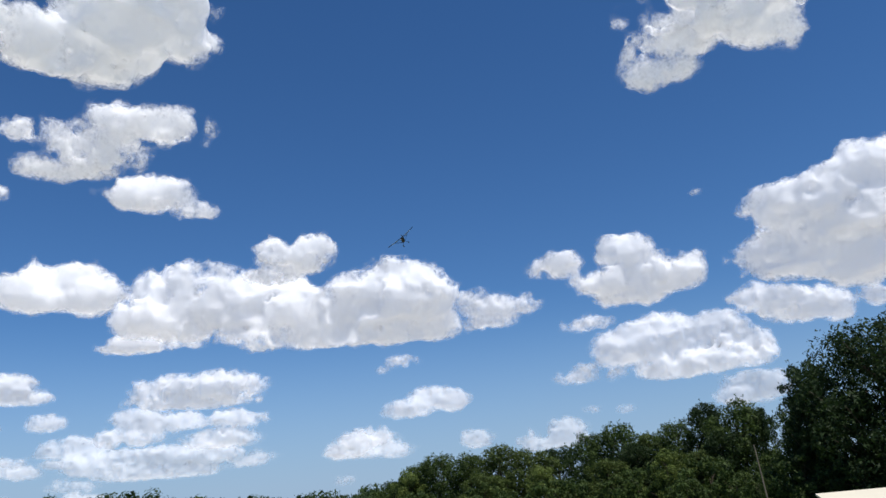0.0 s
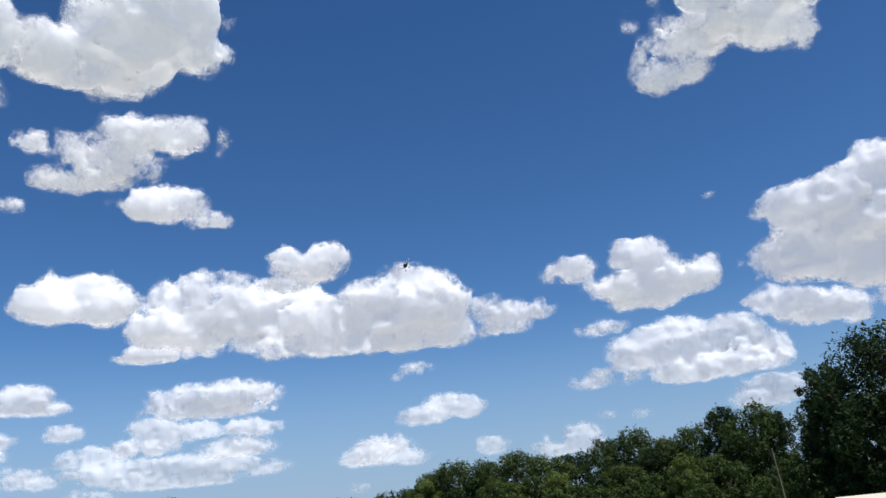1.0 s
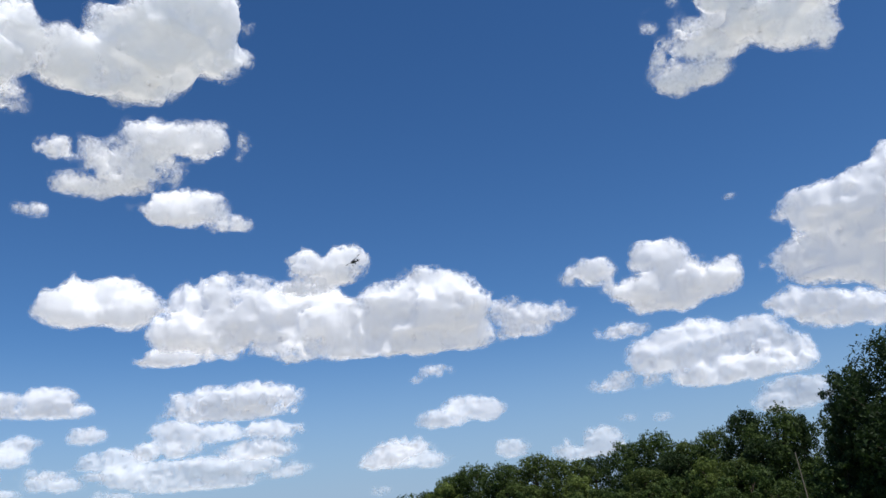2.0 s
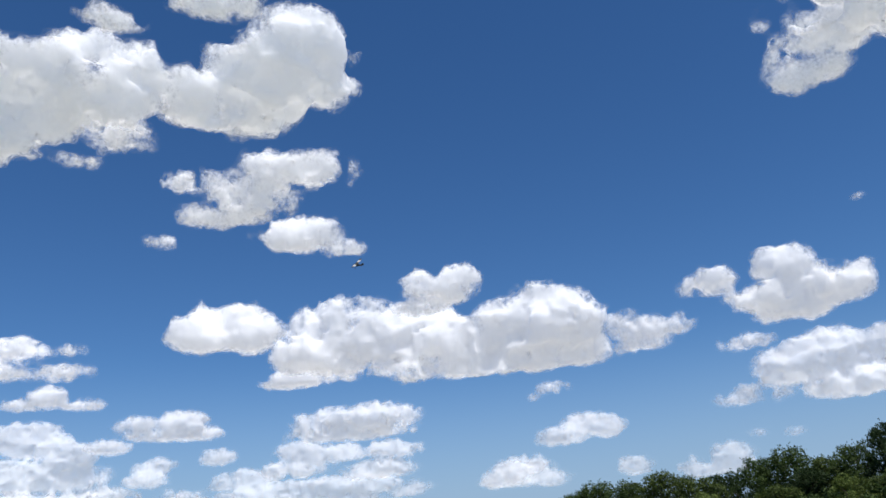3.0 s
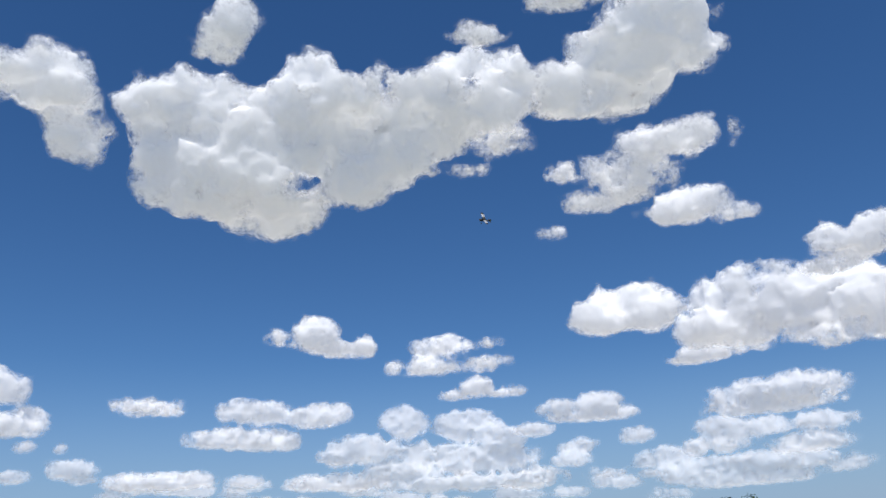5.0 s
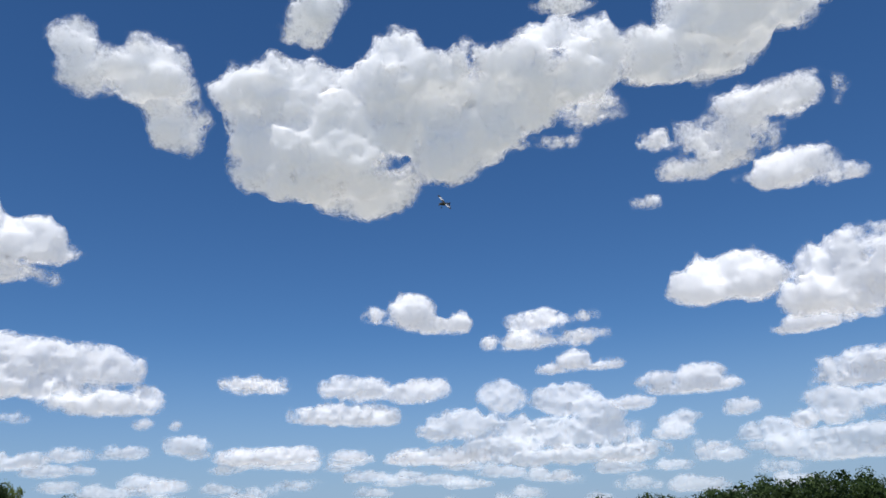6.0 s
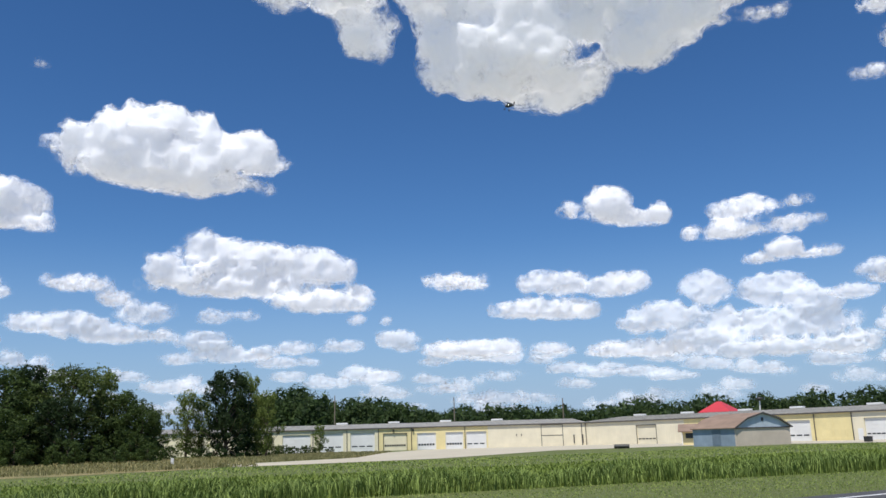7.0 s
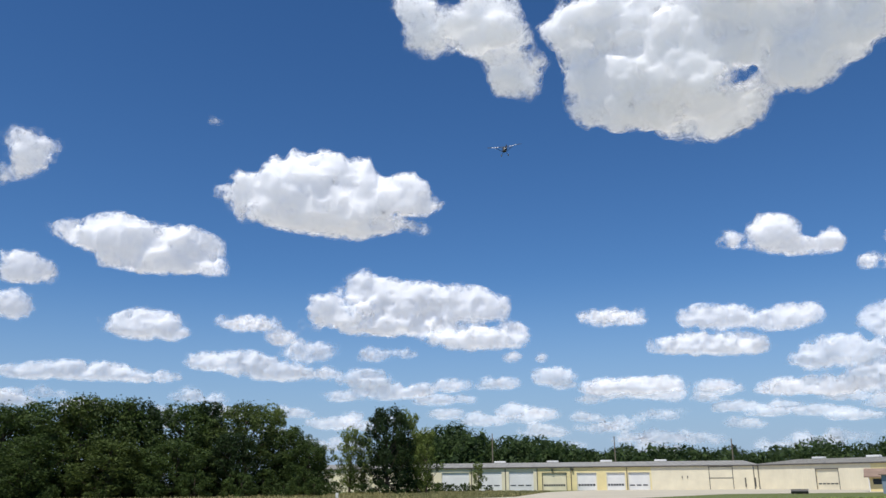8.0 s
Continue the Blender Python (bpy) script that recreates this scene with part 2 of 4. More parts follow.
def cloud(look_of, *lobes):
    """A cloud of lobes, each given by its turn to the left, its height over the horizon and its half-sizes, in degrees."""
    global cloud_count
    cloud_count += 1
    lobes = np.array(lobes)
    turn, rise = np.average(lobes[:, 0], weights=lobes[:, 2]), np.average(lobes[:, 1], weights=lobes[:, 2])
    away = min(4300, 420 / math.sin(radians(max(rise, 2)))) * (0.93 + 0.05 * (cloud_count % 4) / 3)
    deg = away * radians(1)
    cx, cz = (turn - lobes[:, 0]) * math.cos(radians(rise)) * deg, (lobes[:, 1] - rise) * deg
    rx, rz = lobes[:, 2] * deg, lobes[:, 3] * deg * (1.06 if rise < 12 else 1.05)
    ry = 0.55 * np.sqrt(rx * rz)
    cy = ry * 0.55 * np.sin(2.4 * np.arange(len(rx)) + cloud_count)
    ragged = {"ragged": 1.0, "scrap": 1.3, "vast": 0.6}.get(look_of, 0.0)
    size = float(np.average(np.minimum(rx, rz), weights=rx * rz))
    cell = deg * (CELL if size > 1.0 * deg else 0.85 * CELL)
    pad = 0.8 * size + 4 * cell
    low = np.array([(cx - rx).min() - pad, (cy - ry).min() - pad, (cz - rz).min() - pad])
    high = np.array([(cx + rx).max() + pad, (cy + ry).max() + pad, (cz + rz).max() + pad])
    n = np.ceil((high - low) / cell).astype(int) + 1
    X, Y, Z = np.meshgrid(*(low[k] + cell * np.arange(n[k], dtype=np.float32) for k in range(3)), indexing="ij")
    X, Y, Z = X.astype(np.float32), Y.astype(np.float32), Z.astype(np.float32)
    shift = 7.3 * cloud_count
    # large swirls push the lobes about before they are joined
    s = 1.6 * size
    wx = lattice_noise(X / s + shift, Y / s, Z / s) * 0.16 * size
    wz = lattice_noise(X / s, Y / s + shift, Z / s + 9) * 0.12 * size
    field = np.full(X.shape, -1e9, np.float32)
    k = 0.11 * size
    total = np.zeros_like(X)
    for a, h, b, ra, rb, rc in zip(cx, cy, cz, rx, ry, rz):
        dz = Z + wz - b
        dz = np.where(dz < 0, dz * (1.25 if rise < 12 else 1.15), dz)
        q = np.sqrt(((X + wx - a) / ra) ** 2 + ((Y - h) / rb) ** 2 + (dz / rc) ** 2)
        total += np.exp(np.clip((1 - q) * min(ra, rc) / k, -40, 30))
    field = k * np.log(total + 1e-18)
    core = field - 0.8 * size
    gain, wave, amount = 0.58, 1.2 * size, (0.36 + 0.14 * ragged) * size
    low_part = np.clip((Z - cz.min() + 0.3 * size) / (0.8 * size), 0, 1)
    while wave > 1.9 * cell:
        v = lattice_noise(X / wave + shift, Y / wave + 3.1, Z / wave + 5.7)
        billow = 0.42 - 2.0 * np.abs(v)
        field += amount * (v * (0.6 + 0.4 * ragged) + billow * (0.7 - 0.35 * ragged)) * (0.55 + 0.45 * low_part)
        wave *= 0.5
        amount *= gain
    field += (0.07 + 0.05 * ragged if look_of != "vast" else -0.03) * size
    field = np.maximum(field, core)
    field[:2], field[-2:], field[:, :2], field[:, -2:], field[:, :, :2], field[:, :, -2:] = (-1e6,) * 6
    # vapour in depth, in shares of a thin veil
    thin = deg / 25
    edge = float(np.clip(7 * size / deg, 4, 16)) * thin
    vapour = np.clip((field + edge) / (2.25 * edge), 0, 1).sum(axis=1) * cell / (min(THICK, 4 + 0.45 * size / thin) * thin * (1 + (0.9 * ragged if look_of != "vast" else 0.2)))
    verts, quads = net(field, -edge, low, cell)
    at = (verts[:, [0, 2]] - low[[0, 2]]) / cell
    i, k = np.floor(at).astype(int).T
    u, w = (at - np.floor(at)).T
    value = (vapour[i, k] * (1 - u) + vapour[i + 1, k] * u) * (1 - w) + (vapour[i, k + 1] * (1 - u) + vapour[i + 1, k + 1] * u) * w
    # low over the horizon the clouds are faint in the haze
    value = 1 - np.exp(-value)
    # what is too thin to see is left away
    quads = quads[value[quads].max(axis=1) > 0.03]
    used, order = np.unique(quads, return_inverse=True)
    verts, value, quads = verts[used], value[used], order.reshape(-1, 4)
    ob = from_arrays("cloud", verts / deg, quads, CLOUD, None, True)
    ob.matrix_world = pose(0, 0, EYE, 0, 0, turn) @ pose(0, 0, 0, rise, 0, 0) @ pose(0, away, 0) @ Matrix.Scale(deg, 4)
    ob.data.attributes.new("vapour", "FLOAT", "POINT").data.foreach_set("value", value.astype(np.float32))
    ob.data.attributes.new("clearness", "FLOAT", "POINT").data.foreach_set("value", np.full(len(verts), np.clip(0.34 + 0.05 * (rise - 3), 0.28, 1), np.float32))
    # the high clouds let light farther in than the low heaped ones
    far_in = float(np.clip(25 + 1.5 * (rise - 8), 22, 45))
    ob.data.attributes.new("light_reach", "FLOAT_VECTOR", "POINT").data.foreach_set("vector", np.full(3 * len(verts), far_in, np.float32))
    tagged(ob, CLOUD_LABELS[look_of], "cloud", group="clouds in the sky")


CELL, THICK = 0.14, 11
cloud("ragged", (23.1, 27.0, 1.39, 1.04), (21.8, 26.4, 2.28, 1.27), (18.7, 26.6, 1.51, 0.97), (19.8, 26.0, 1.97, 1.0), (16.9, 25.7, 0.73, 0.59), (24.7, 24.9, 2.2, 1.1), (27.3, 25.7, 1.83, 0.47), (28.6, 25.5, 0.92, 0.39), (26.4, 23.3, 2.53, 0.64), (23.9, 24.1, 1.91, 0.76), (26.5, 25.5, 1.34, 0.54), (22.3, 25.1, 1.4, 0.7))
cloud("small", (20.7, 22.0, 2.37, 1.08), (22.4, 21.8, 1.59, 0.78), (19.4, 22.7, 0.98, 0.65), (17.6, 21.0, 1.03, 0.37))
cloud("scrap", (30.5, 21.5, 0.81, 0.42))
cloud("large", (4.1, 15.0, 3.91, 2.15), (1.2, 13.4, 1.41, 1.41), (7.0, 13.3, 2.9, 1.39), (10.2, 13.8, 2.49, 1.69), (12.5, 15.1, 2.35, 1.59), (15.5, 14.8, 2.76, 1.64), (17.1, 16.3, 1.92, 1.26), (19.3, 15.6, 2.25, 1.52), (20.7, 14.1, 1.79, 1.14), (17.8, 13.7, 2.38, 1.02), (14.0, 13.0, 2.25, 0.9), (9.4, 12.4, 3.83, 0.54), (4.7, 12.4, 3.3, 0.62))
cloud("small", (21.0, 12.3, 2.2, 0.6), (17.4, 12.4, 0.95, 0.37), (22.4, 12.0, 1.05, 0.35))
cloud("small", (10.8, 18.0, 2.0, 1.07), (12.6, 18.0, 1.14, 0.95), (9.2, 18.4, 1.16, 0.93), (12.4, 16.7, 1.37, 0.49), (11.0, 17.4, 2.11, 0.92))
cloud("ragged", (-3.1, 13.3, 1.95, 0.86), (-5.1, 13.4, 1.17, 0.62), (-1.7, 14.1, 0.98, 0.55), (-2.5, 12.4, 1.56, 0.39))
cloud("medium", (26.0, 15.9, 2.43, 1.6), (27.9, 15.4, 1.57, 1.05), (24.3, 15.2, 1.66, 1.26))
cloud("large", (-12.6, 15.9, 1.9, 1.29), (-10.8, 14.4, 1.61, 0.96), (-13.5, 13.9, 2.64, 1.43), (-16.2, 14.2, 1.78, 1.11), (-17.6, 14.6, 0.77, 0.77), (-7.6, 15.7, 1.16, 0.58), (-9.0, 15.9, 1.31, 0.81), (-12.6, 13.0, 1.7, 0.6))
cloud("large", (-25.6, 17.2, 3.14, 1.5), (-28.2, 18.1, 2.39, 1.59), (-30.0, 17.9, 1.78, 1.68), (-24.1, 16.5, 1.87, 0.9), (-22.0, 14.3, 1.94, 1.27), (-24.8, 13.6, 2.91, 1.44), (-27.7, 12.8, 2.48, 1.32), (-30.3, 14.3, 2.4, 2.56), (-27.9, 15.4, 2.98, 1.33), (-25.6, 15.4, 2.39, 1.02))
cloud("medium", (-21.2, 11.5, 1.91, 0.92), (-23.8, 10.6, 2.47, 0.96), (-25.4, 10.2, 1.01, 0.81))
cloud("small", (-27.9, 10.6, 0.83, 0.69))
cloud("large", (-15.1, 9.8, 3.69, 1.4), (-17.7, 9.8, 1.88, 1.23), (-12.4, 9.6, 2.32, 1.27), (-19.9, 8.6, 1.34, 0.92), (-15.9, 8.0, 3.64, 0.8), (-11.2, 8.2, 0.97, 0.49), (-8.7, 8.1, 1.14, 0.45))
cloud("small", (-19.2, 5.9, 1.88, 0.97), (-20.8, 6.1, 1.0, 0.71))
cloud("ragged", (-18.9, 29.6, 3.02, 1.7), (-16.5, 27.9, 1.53, 1.24), (-20.9, 29.5, 1.92, 1.4), (-24.4, 29.0, 2.1, 1.36), (-26.4, 28.0, 1.13, 1.13), (-18.4, 27.5, 1.29, 0.54), (-23.9, 30.0, 2.72, 0.95), (-15.7, 29.6, 0.87, 1.45), (-22.0, 32.1, 3.41, 1.54), (-25.7, 31.1, 1.82, 1.16))
cloud("scrap", (-18.3, 19.2, 0.29, 0.15))
cloud("scrap", (-9.6, 11.5, 1.44, 0.46))
cloud("scrap", (3.6, 10.3, 0.93, 0.35), (4.9, 9.8, 0.39, 0.23))
cloud("scrap", (-11.2, 5.6, 0.55, 0.22), (-9.1, 5.8, 0.52, 0.19))
cloud("small", (1.5, 7.6, 1.62, 0.76), (3.5, 7.0, 1.54, 0.57), (0.3, 7.3, 1.16, 0.72))
cloud("small", (6.3, 5.0, 1.9, 0.93), (4.5, 4.3, 1.22, 0.48), (7.9, 4.6, 1.13, 0.52))
cloud("small", (-6.7, 4.4, 1.73, 0.96), (-5.1, 4.0, 1.13, 0.52))
cloud("small", (-1.1, 4.6, 1.22, 0.56))
cloud("scrap", (8.0, 2.7, 0.6, 0.25))
cloud("vast", (60.4, 32.4, 2.47, 2.14), (60.7, 29.5, 1.66, 1.99), (58.9, 26.9, 2.89, 2.55), (56.7, 31.2, 3.43, 2.06), (54.6, 28.9, 3.53, 2.47), (55.0, 25.4, 3.54, 1.59), (52.3, 24.1, 3.08, 1.81), (53.2, 26.9, 3.94, 2.51), (49.8, 30.8, 2.91, 2.54), (48.7, 33.1, 1.81, 1.45), (45.6, 32.2, 2.78, 1.85), (46.8, 28.8, 3.36, 2.61), (45.5, 26.0, 2.46, 1.7), (42.5, 27.2, 2.48, 1.72), (41.7, 30.1, 3.04, 2.09), (38.5, 32.0, 2.28, 1.9), (37.1, 33.5, 1.89, 1.21), (39.0, 28.9, 2.31, 1.62), (35.4, 30.8, 3.07, 1.92), (32.5, 32.5, 2.29, 1.6), (29.8, 32.7, 2.28, 1.9), (28.6, 30.9, 3.45, 1.46), (26.1, 33.2, 2.64, 1.89), (23.1, 34.3, 2.79, 2.23), (22.2, 31.9, 2.25, 1.58), (19.4, 34.5, 2.2, 2.01), (16.8, 34.4, 1.52, 1.37), (24.2, 30.5, 2.28, 1.07), (20.8, 36.9, 2.9, 1.81), (17.2, 36.7, 1.61, 1.25))
cloud("scrap", (34.7, 35.3, 1.58, 0.68), (35.6, 35.5, 0.94, 0.6))
cloud("ragged", (28.1, 37.2, 1.66, 0.81), (26.0, 37.2, 1.84, 1.03), (27.2, 38.4, 1.83, 0.91))
cloud("scrap", (34.7, 28.1, 2.14, 0.97), (36.5, 26.6, 1.09, 0.47), (32.8, 28.7, 1.17, 0.7))
cloud("ragged", (55.2, 35.7, 1.53, 1.36), (55.9, 34.2, 1.2, 0.85), (54.3, 36.8, 1.36, 1.02))
cloud("ragged", (69.1, 31.1, 3.03, 1.64), (65.2, 28.0, 1.83, 1.94), (72.2, 32.2, 1.51, 0.72), (64.0, 27.0, 0.84, 0.94), (66.9, 29.4, 1.9, 1.48), (70.0, 30.4, 2.09, 1.1))
cloud("small", (48.4, 15.5, 1.64, 1.13), (50.2, 15.3, 1.07, 0.48), (44.9, 14.6, 1.27, 0.68), (47.0, 14.5, 1.47, 0.49))
cloud("ragged", (39.4, 14.2, 1.73, 0.92), (36.7, 13.1, 1.74, 0.61), (39.9, 13.0, 2.3, 0.57), (42.6, 13.1, 0.68, 0.49), (37.8, 14.3, 1.74, 0.39))
cloud("scrap", (59.1, 10.6, 1.82, 0.51))
cloud("large", (80.1, 21.1, 2.3, 1.15), (82.5, 19.8, 2.66, 1.29), (77.6, 19.7, 3.49, 1.86), (74.3, 19.3, 2.42, 1.49), (80.4, 18.2, 4.24, 1.16), (76.3, 17.3, 2.89, 0.74), (72.4, 18.8, 1.18, 1.02), (85.6, 19.2, 0.97, 0.49))
cloud("large", (93.6, 15.9, 1.9, 0.84), (91.7, 15.3, 3.58, 1.36), (88.8, 15.2, 1.98, 1.1), (90.5, 14.1, 3.03, 0.61), (96.0, 15.8, 0.92, 0.34))
cloud("ragged", (99.5, 20.0, 1.4, 1.25), (98.5, 21.0, 0.63, 0.45), (100.4, 18.9, 0.92, 0.69))
cloud("small", (98.8, 13.0, 1.56, 0.91), (97.3, 12.8, 0.64, 0.57))
cloud("small", (99.2, 10.7, 1.29, 0.9))
cloud("small", (90.9, 9.9, 2.29, 0.92), (89.4, 9.7, 0.99, 0.67))
cloud("large", (76.2, 12.6, 2.03, 1.33), (78.2, 11.6, 1.86, 0.93), (73.0, 11.9, 3.21, 1.33), (69.4, 11.7, 2.11, 1.17), (67.4, 11.6, 1.17, 0.82), (74.2, 10.5, 4.29, 0.66), (68.7, 9.5, 2.65, 0.74), (66.3, 10.0, 1.01, 0.58))
cloud("scrap", (87.5, 23.8, 0.43, 0.26))
cloud("scrap", (84.3, 10.4, 1.71, 0.46), (82.0, 9.5, 0.98, 0.5))

cloud("large", (44.8, 7.6, 2.4, 0.91), (46.7, 7.2, 1.18, 0.57), (42.2, 9.2, 1.56, 1.12), (40.4, 7.1, 2.04, 0.85), (38.0, 8.8, 2.07, 1.06), (35.4, 7.9, 1.88, 0.98), (34.5, 6.7, 1.57, 0.82), (37.3, 6.5, 2.75, 0.93), (41.9, 6.1, 2.7, 0.73), (33.6, 5.2, 2.04, 0.67), (38.5, 5.2, 3.67, 0.55), (46.6, 5.6, 2.98, 0.53), (44.1, 5.6, 1.44, 0.47))
cloud("medium", (29.2, 9.6, 2.05, 0.84), (27.5, 9.1, 1.21, 0.53), (31.4, 9.6, 1.22, 0.46), (29.5, 8.9, 2.27, 0.3))
cloud("small", (30.3, 6.8, 1.24, 0.75), (31.0, 6.2, 1.34, 0.45))
cloud("small", (26.5, 7.4, 1.05, 0.52))
cloud("small", (33.2, 8.3, 1.21, 0.45))
cloud("medium", (36.8, 11.4, 1.34, 0.69), (38.3, 10.9, 1.14, 0.34), (35.0, 11.0, 1.07, 0.34))
cloud("medium", (53.2, 10.4, 1.32, 0.7), (51.4, 10.1, 1.59, 0.78), (47.8, 9.9, 1.99, 0.8), (53.8, 8.6, 2.47, 0.68), (51.0, 8.4, 1.89, 0.67), (46.7, 10.1, 1.02, 0.66))
cloud("medium", (58.1, 6.0, 2.89, 0.51), (59.7, 6.0, 1.13, 0.57), (56.2, 6.1, 1.18, 0.52))
cloud("small", (52.7, 5.9, 1.09, 0.37))
cloud("scrap", (59.7, 10.8, 1.46, 0.39), (57.9, 10.4, 0.8, 0.3))
cloud("medium", (19.5, 9.3, 1.98, 0.81), (15.8, 9.4, 2.58, 0.86), (17.7, 8.5, 3.4, 0.51))
cloud("medium", (20.9, 7.2, 1.82, 0.84), (18.3, 7.1, 1.98, 0.68), (15.4, 7.2, 2.12, 0.56), (21.8, 6.4, 1.97, 0.62), (16.0, 6.0, 2.25, 0.67))
cloud("medium", (17.9, 5.1, 3.53, 0.6), (24.8, 5.7, 1.98, 0.77), (23.1, 4.8, 2.68, 0.76), (19.9, 4.2, 3.34, 0.53), (28.0, 4.7, 1.69, 0.55), (13.8, 4.5, 1.23, 0.44))
cloud("medium", (7.1, 5.0, 1.44, 0.67), (5.7, 5.4, 1.01, 0.57), (7.9, 4.5, 1.29, 0.32))
cloud("medium", (97.3, 6.7, 1.81, 0.46), (94.4, 6.9, 2.86, 0.61), (90.9, 6.7, 1.94, 0.39))
cloud("medium", (86.8, 7.8, 1.46, 0.55), (84.5, 7.7, 2.04, 0.71), (81.9, 7.2, 2.78, 0.64), (79.2, 7.2, 1.03, 0.46))
cloud("scrap", (80.4, 8.6, 1.71, 0.69))
cloud("scrap", (82.0, 9.4, 0.95, 0.45), (84.3, 10.3, 1.5, 0.41), (85.6, 10.5, 0.41, 0.26))
cloud("medium", (76.5, 6.8, 1.76, 0.61), (74.6, 5.9, 2.3, 0.57), (77.6, 5.6, 1.22, 0.34), (72.6, 6.1, 1.08, 0.38))
cloud("small", (70.3, 6.3, 1.23, 0.42))
cloud("small", (67.2, 6.4, 1.38, 0.42))
cloud("scrap", (75.8, 8.4, 0.97, 0.46), (73.6, 8.5, 0.7, 0.31))
cloud("small", (66.1, 8.2, 0.54, 0.35))
cloud("small", (64.1, 8.1, 0.35, 0.27))
cloud("medium", (63.3, 6.8, 1.45, 0.61), (62.5, 6.3, 1.06, 0.38))
cloud("medium", (59.5, 5.9, 2.02, 0.64), (56.9, 5.8, 1.99, 0.7), (55.5, 5.4, 0.98, 0.44), (61.1, 5.3, 1.05, 0.34))
cloud("small", (52.6, 5.6, 1.28, 0.36))
cloud("small", (48.8, 5.6, 1.24, 0.52), (46.9, 5.4, 1.55, 0.3))
cloud("small", (44.3, 5.5, 1.17, 0.39))
cloud("small", (64.5, 4.3, 1.29, 0.38), (65.3, 4.0, 1.06, 0.26))
cloud("small", (70.7, 4.4, 1.03, 0.34))
cloud("small", (78.4, 3.8, 1.5, 0.38), (76.9, 4.3, 0.68, 0.26))
cloud("scrap", (58.6, 3.8, 1.03, 0.29), (56.0, 4.1, 1.3, 0.29))
cloud("scrap", (58.3, 2.7, 1.17, 0.26), (60.4, 3.3, 1.33, 0.3))
cloud("small", (51.7, 4.5, 1.41, 0.32), (49.7, 4.1, 1.03, 0.28))
cloud("small", (46.7, 4.1, 1.5, 0.3), (44.8, 3.7, 1.3, 0.26))

# a far band of small clouds low over the horizon
chance = random.Random(8)
for i in range(60):
    turn, rise = 20 + 84 * (i + chance.random()) / 60, 1.9 + 3.6 * chance.random()
    wide = chance.uniform(0.6, 1.6)
    cloud("small" if i % 3 else "scrap", (turn, rise, wide, wide * 0.26), (turn + wide * 0.4, rise + 0.15, wide * 0.5, wide * 0.34), (turn - wide * 0.7, rise - 0.1, wide * 0.5, wide * 0.2))

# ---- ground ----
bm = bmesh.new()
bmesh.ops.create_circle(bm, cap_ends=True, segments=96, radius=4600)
tagged(part("ground", bm, MEADOW), "mown green grass field reaching the horizon, paled far off to bounce light", "grass", kind="structure")
sheet("runway", [(-14.4, -60), (3.0, -60), (3.0, 26), (-14.4, 26)], 0.02, ASPHALT, "dark worn asphalt runway strip beside mown grass", "runway")
sheet("runway_line", [(-13.6, -60), (-13.45, -60), (-13.45, 26), (-13.6, 26)], 0.024, WHITE, "thin white painted edge line on asphalt", "road marking")
sheet("apron", [(-78, 21.5), (-68, 19.3), (-67.2, 28.6), (-68, 38), (-72, 45), (-84, 64), (-80, 84), (-40, 96), (-35, 120), (-121, 104), (-133, 72), (-117, 57), (-85, 36.5), (-80.5, 28)], 0.016, CONCRETE, "pale sunlit concrete apron before the warehouses", "pavement")
sheet("dry_verge", [(-62, 6), (-66, 17), (-78, 22), (-125, 34), (-150, 20), (-160, -60), (-62, -60)], 0.012, DRY, "tan dry grass verge before the trees", "grass")


# ---- warehouses ----
def along(p0, p1):
    """The pose of a wall's left end: x runs along the wall, -y comes out of it."""
    return pose(p0[0], p0[1], 0, 0, 0, math.degrees(math.atan2(p1[1] - p0[1], p1[0] - p0[0])))


def pierced_wall(length, height, depth, holes):
    """A wall from the plan's x axis back to depth, with holes (x0, x1, z1) down to the floor."""
    bm = bmesh.new()
    x = 0.0
    for x0, x1, top in sorted(holes):
        if x0 > x:
            box(bm, x, 0, 0, x0, depth, height)
        box(bm, x0, 0, top, x1, depth, height)
        x = x1
    if x < length:
        box(bm, x, 0, 0, length, depth, height)
    bmesh.ops.remove_doubles(bm, verts=bm.verts, dist=0.001)
    return bm


def roller_door(parent, x0, x1, top, glazed=0, colour=None):
    colour = colour or WHITE
    rows = 6
    h = top / rows
    door = part("roller_door", boxed(x0, 0.2, 0, x1, 0.24, top), colour, parent, "white sectional roller door" if colour is WHITE else "cream sectional roller door")
    for i in range(rows):
        part("panel", boxed(x0 + 0.01, 0.16, i * h + 0.012, x1 - 0.01, 0.198, (i + 1) * h - 0.012, bevel=0.01), colour, door)
    if glazed:
        n = glazed
        w = (x1 - x0 - 0.3) / n
        for i in range(n):
            part("pane", boxed(x0 + 0.15 + i * w + 0.05 * w, 0.135, 1.5 * h * 1.0, x0 + 0.15 + (i + 0.8) * w, 0.158, 1.5 * h + (0.34 if n > 5 else 0.18)), GLASS, door)
    f = bmesh.new()
    for a, b in ((x0 - 0.1, x0), (x1, x1 + 0.1)):
        box(f, a, -0.03, 0, b, 0.05, top + 0.1)
    box(f, x0, -0.03, top, x1, 0.05, top + 0.1)
    part("door_frame", f, TRIM if colour is not WHITE else CREAM, parent)
    return door


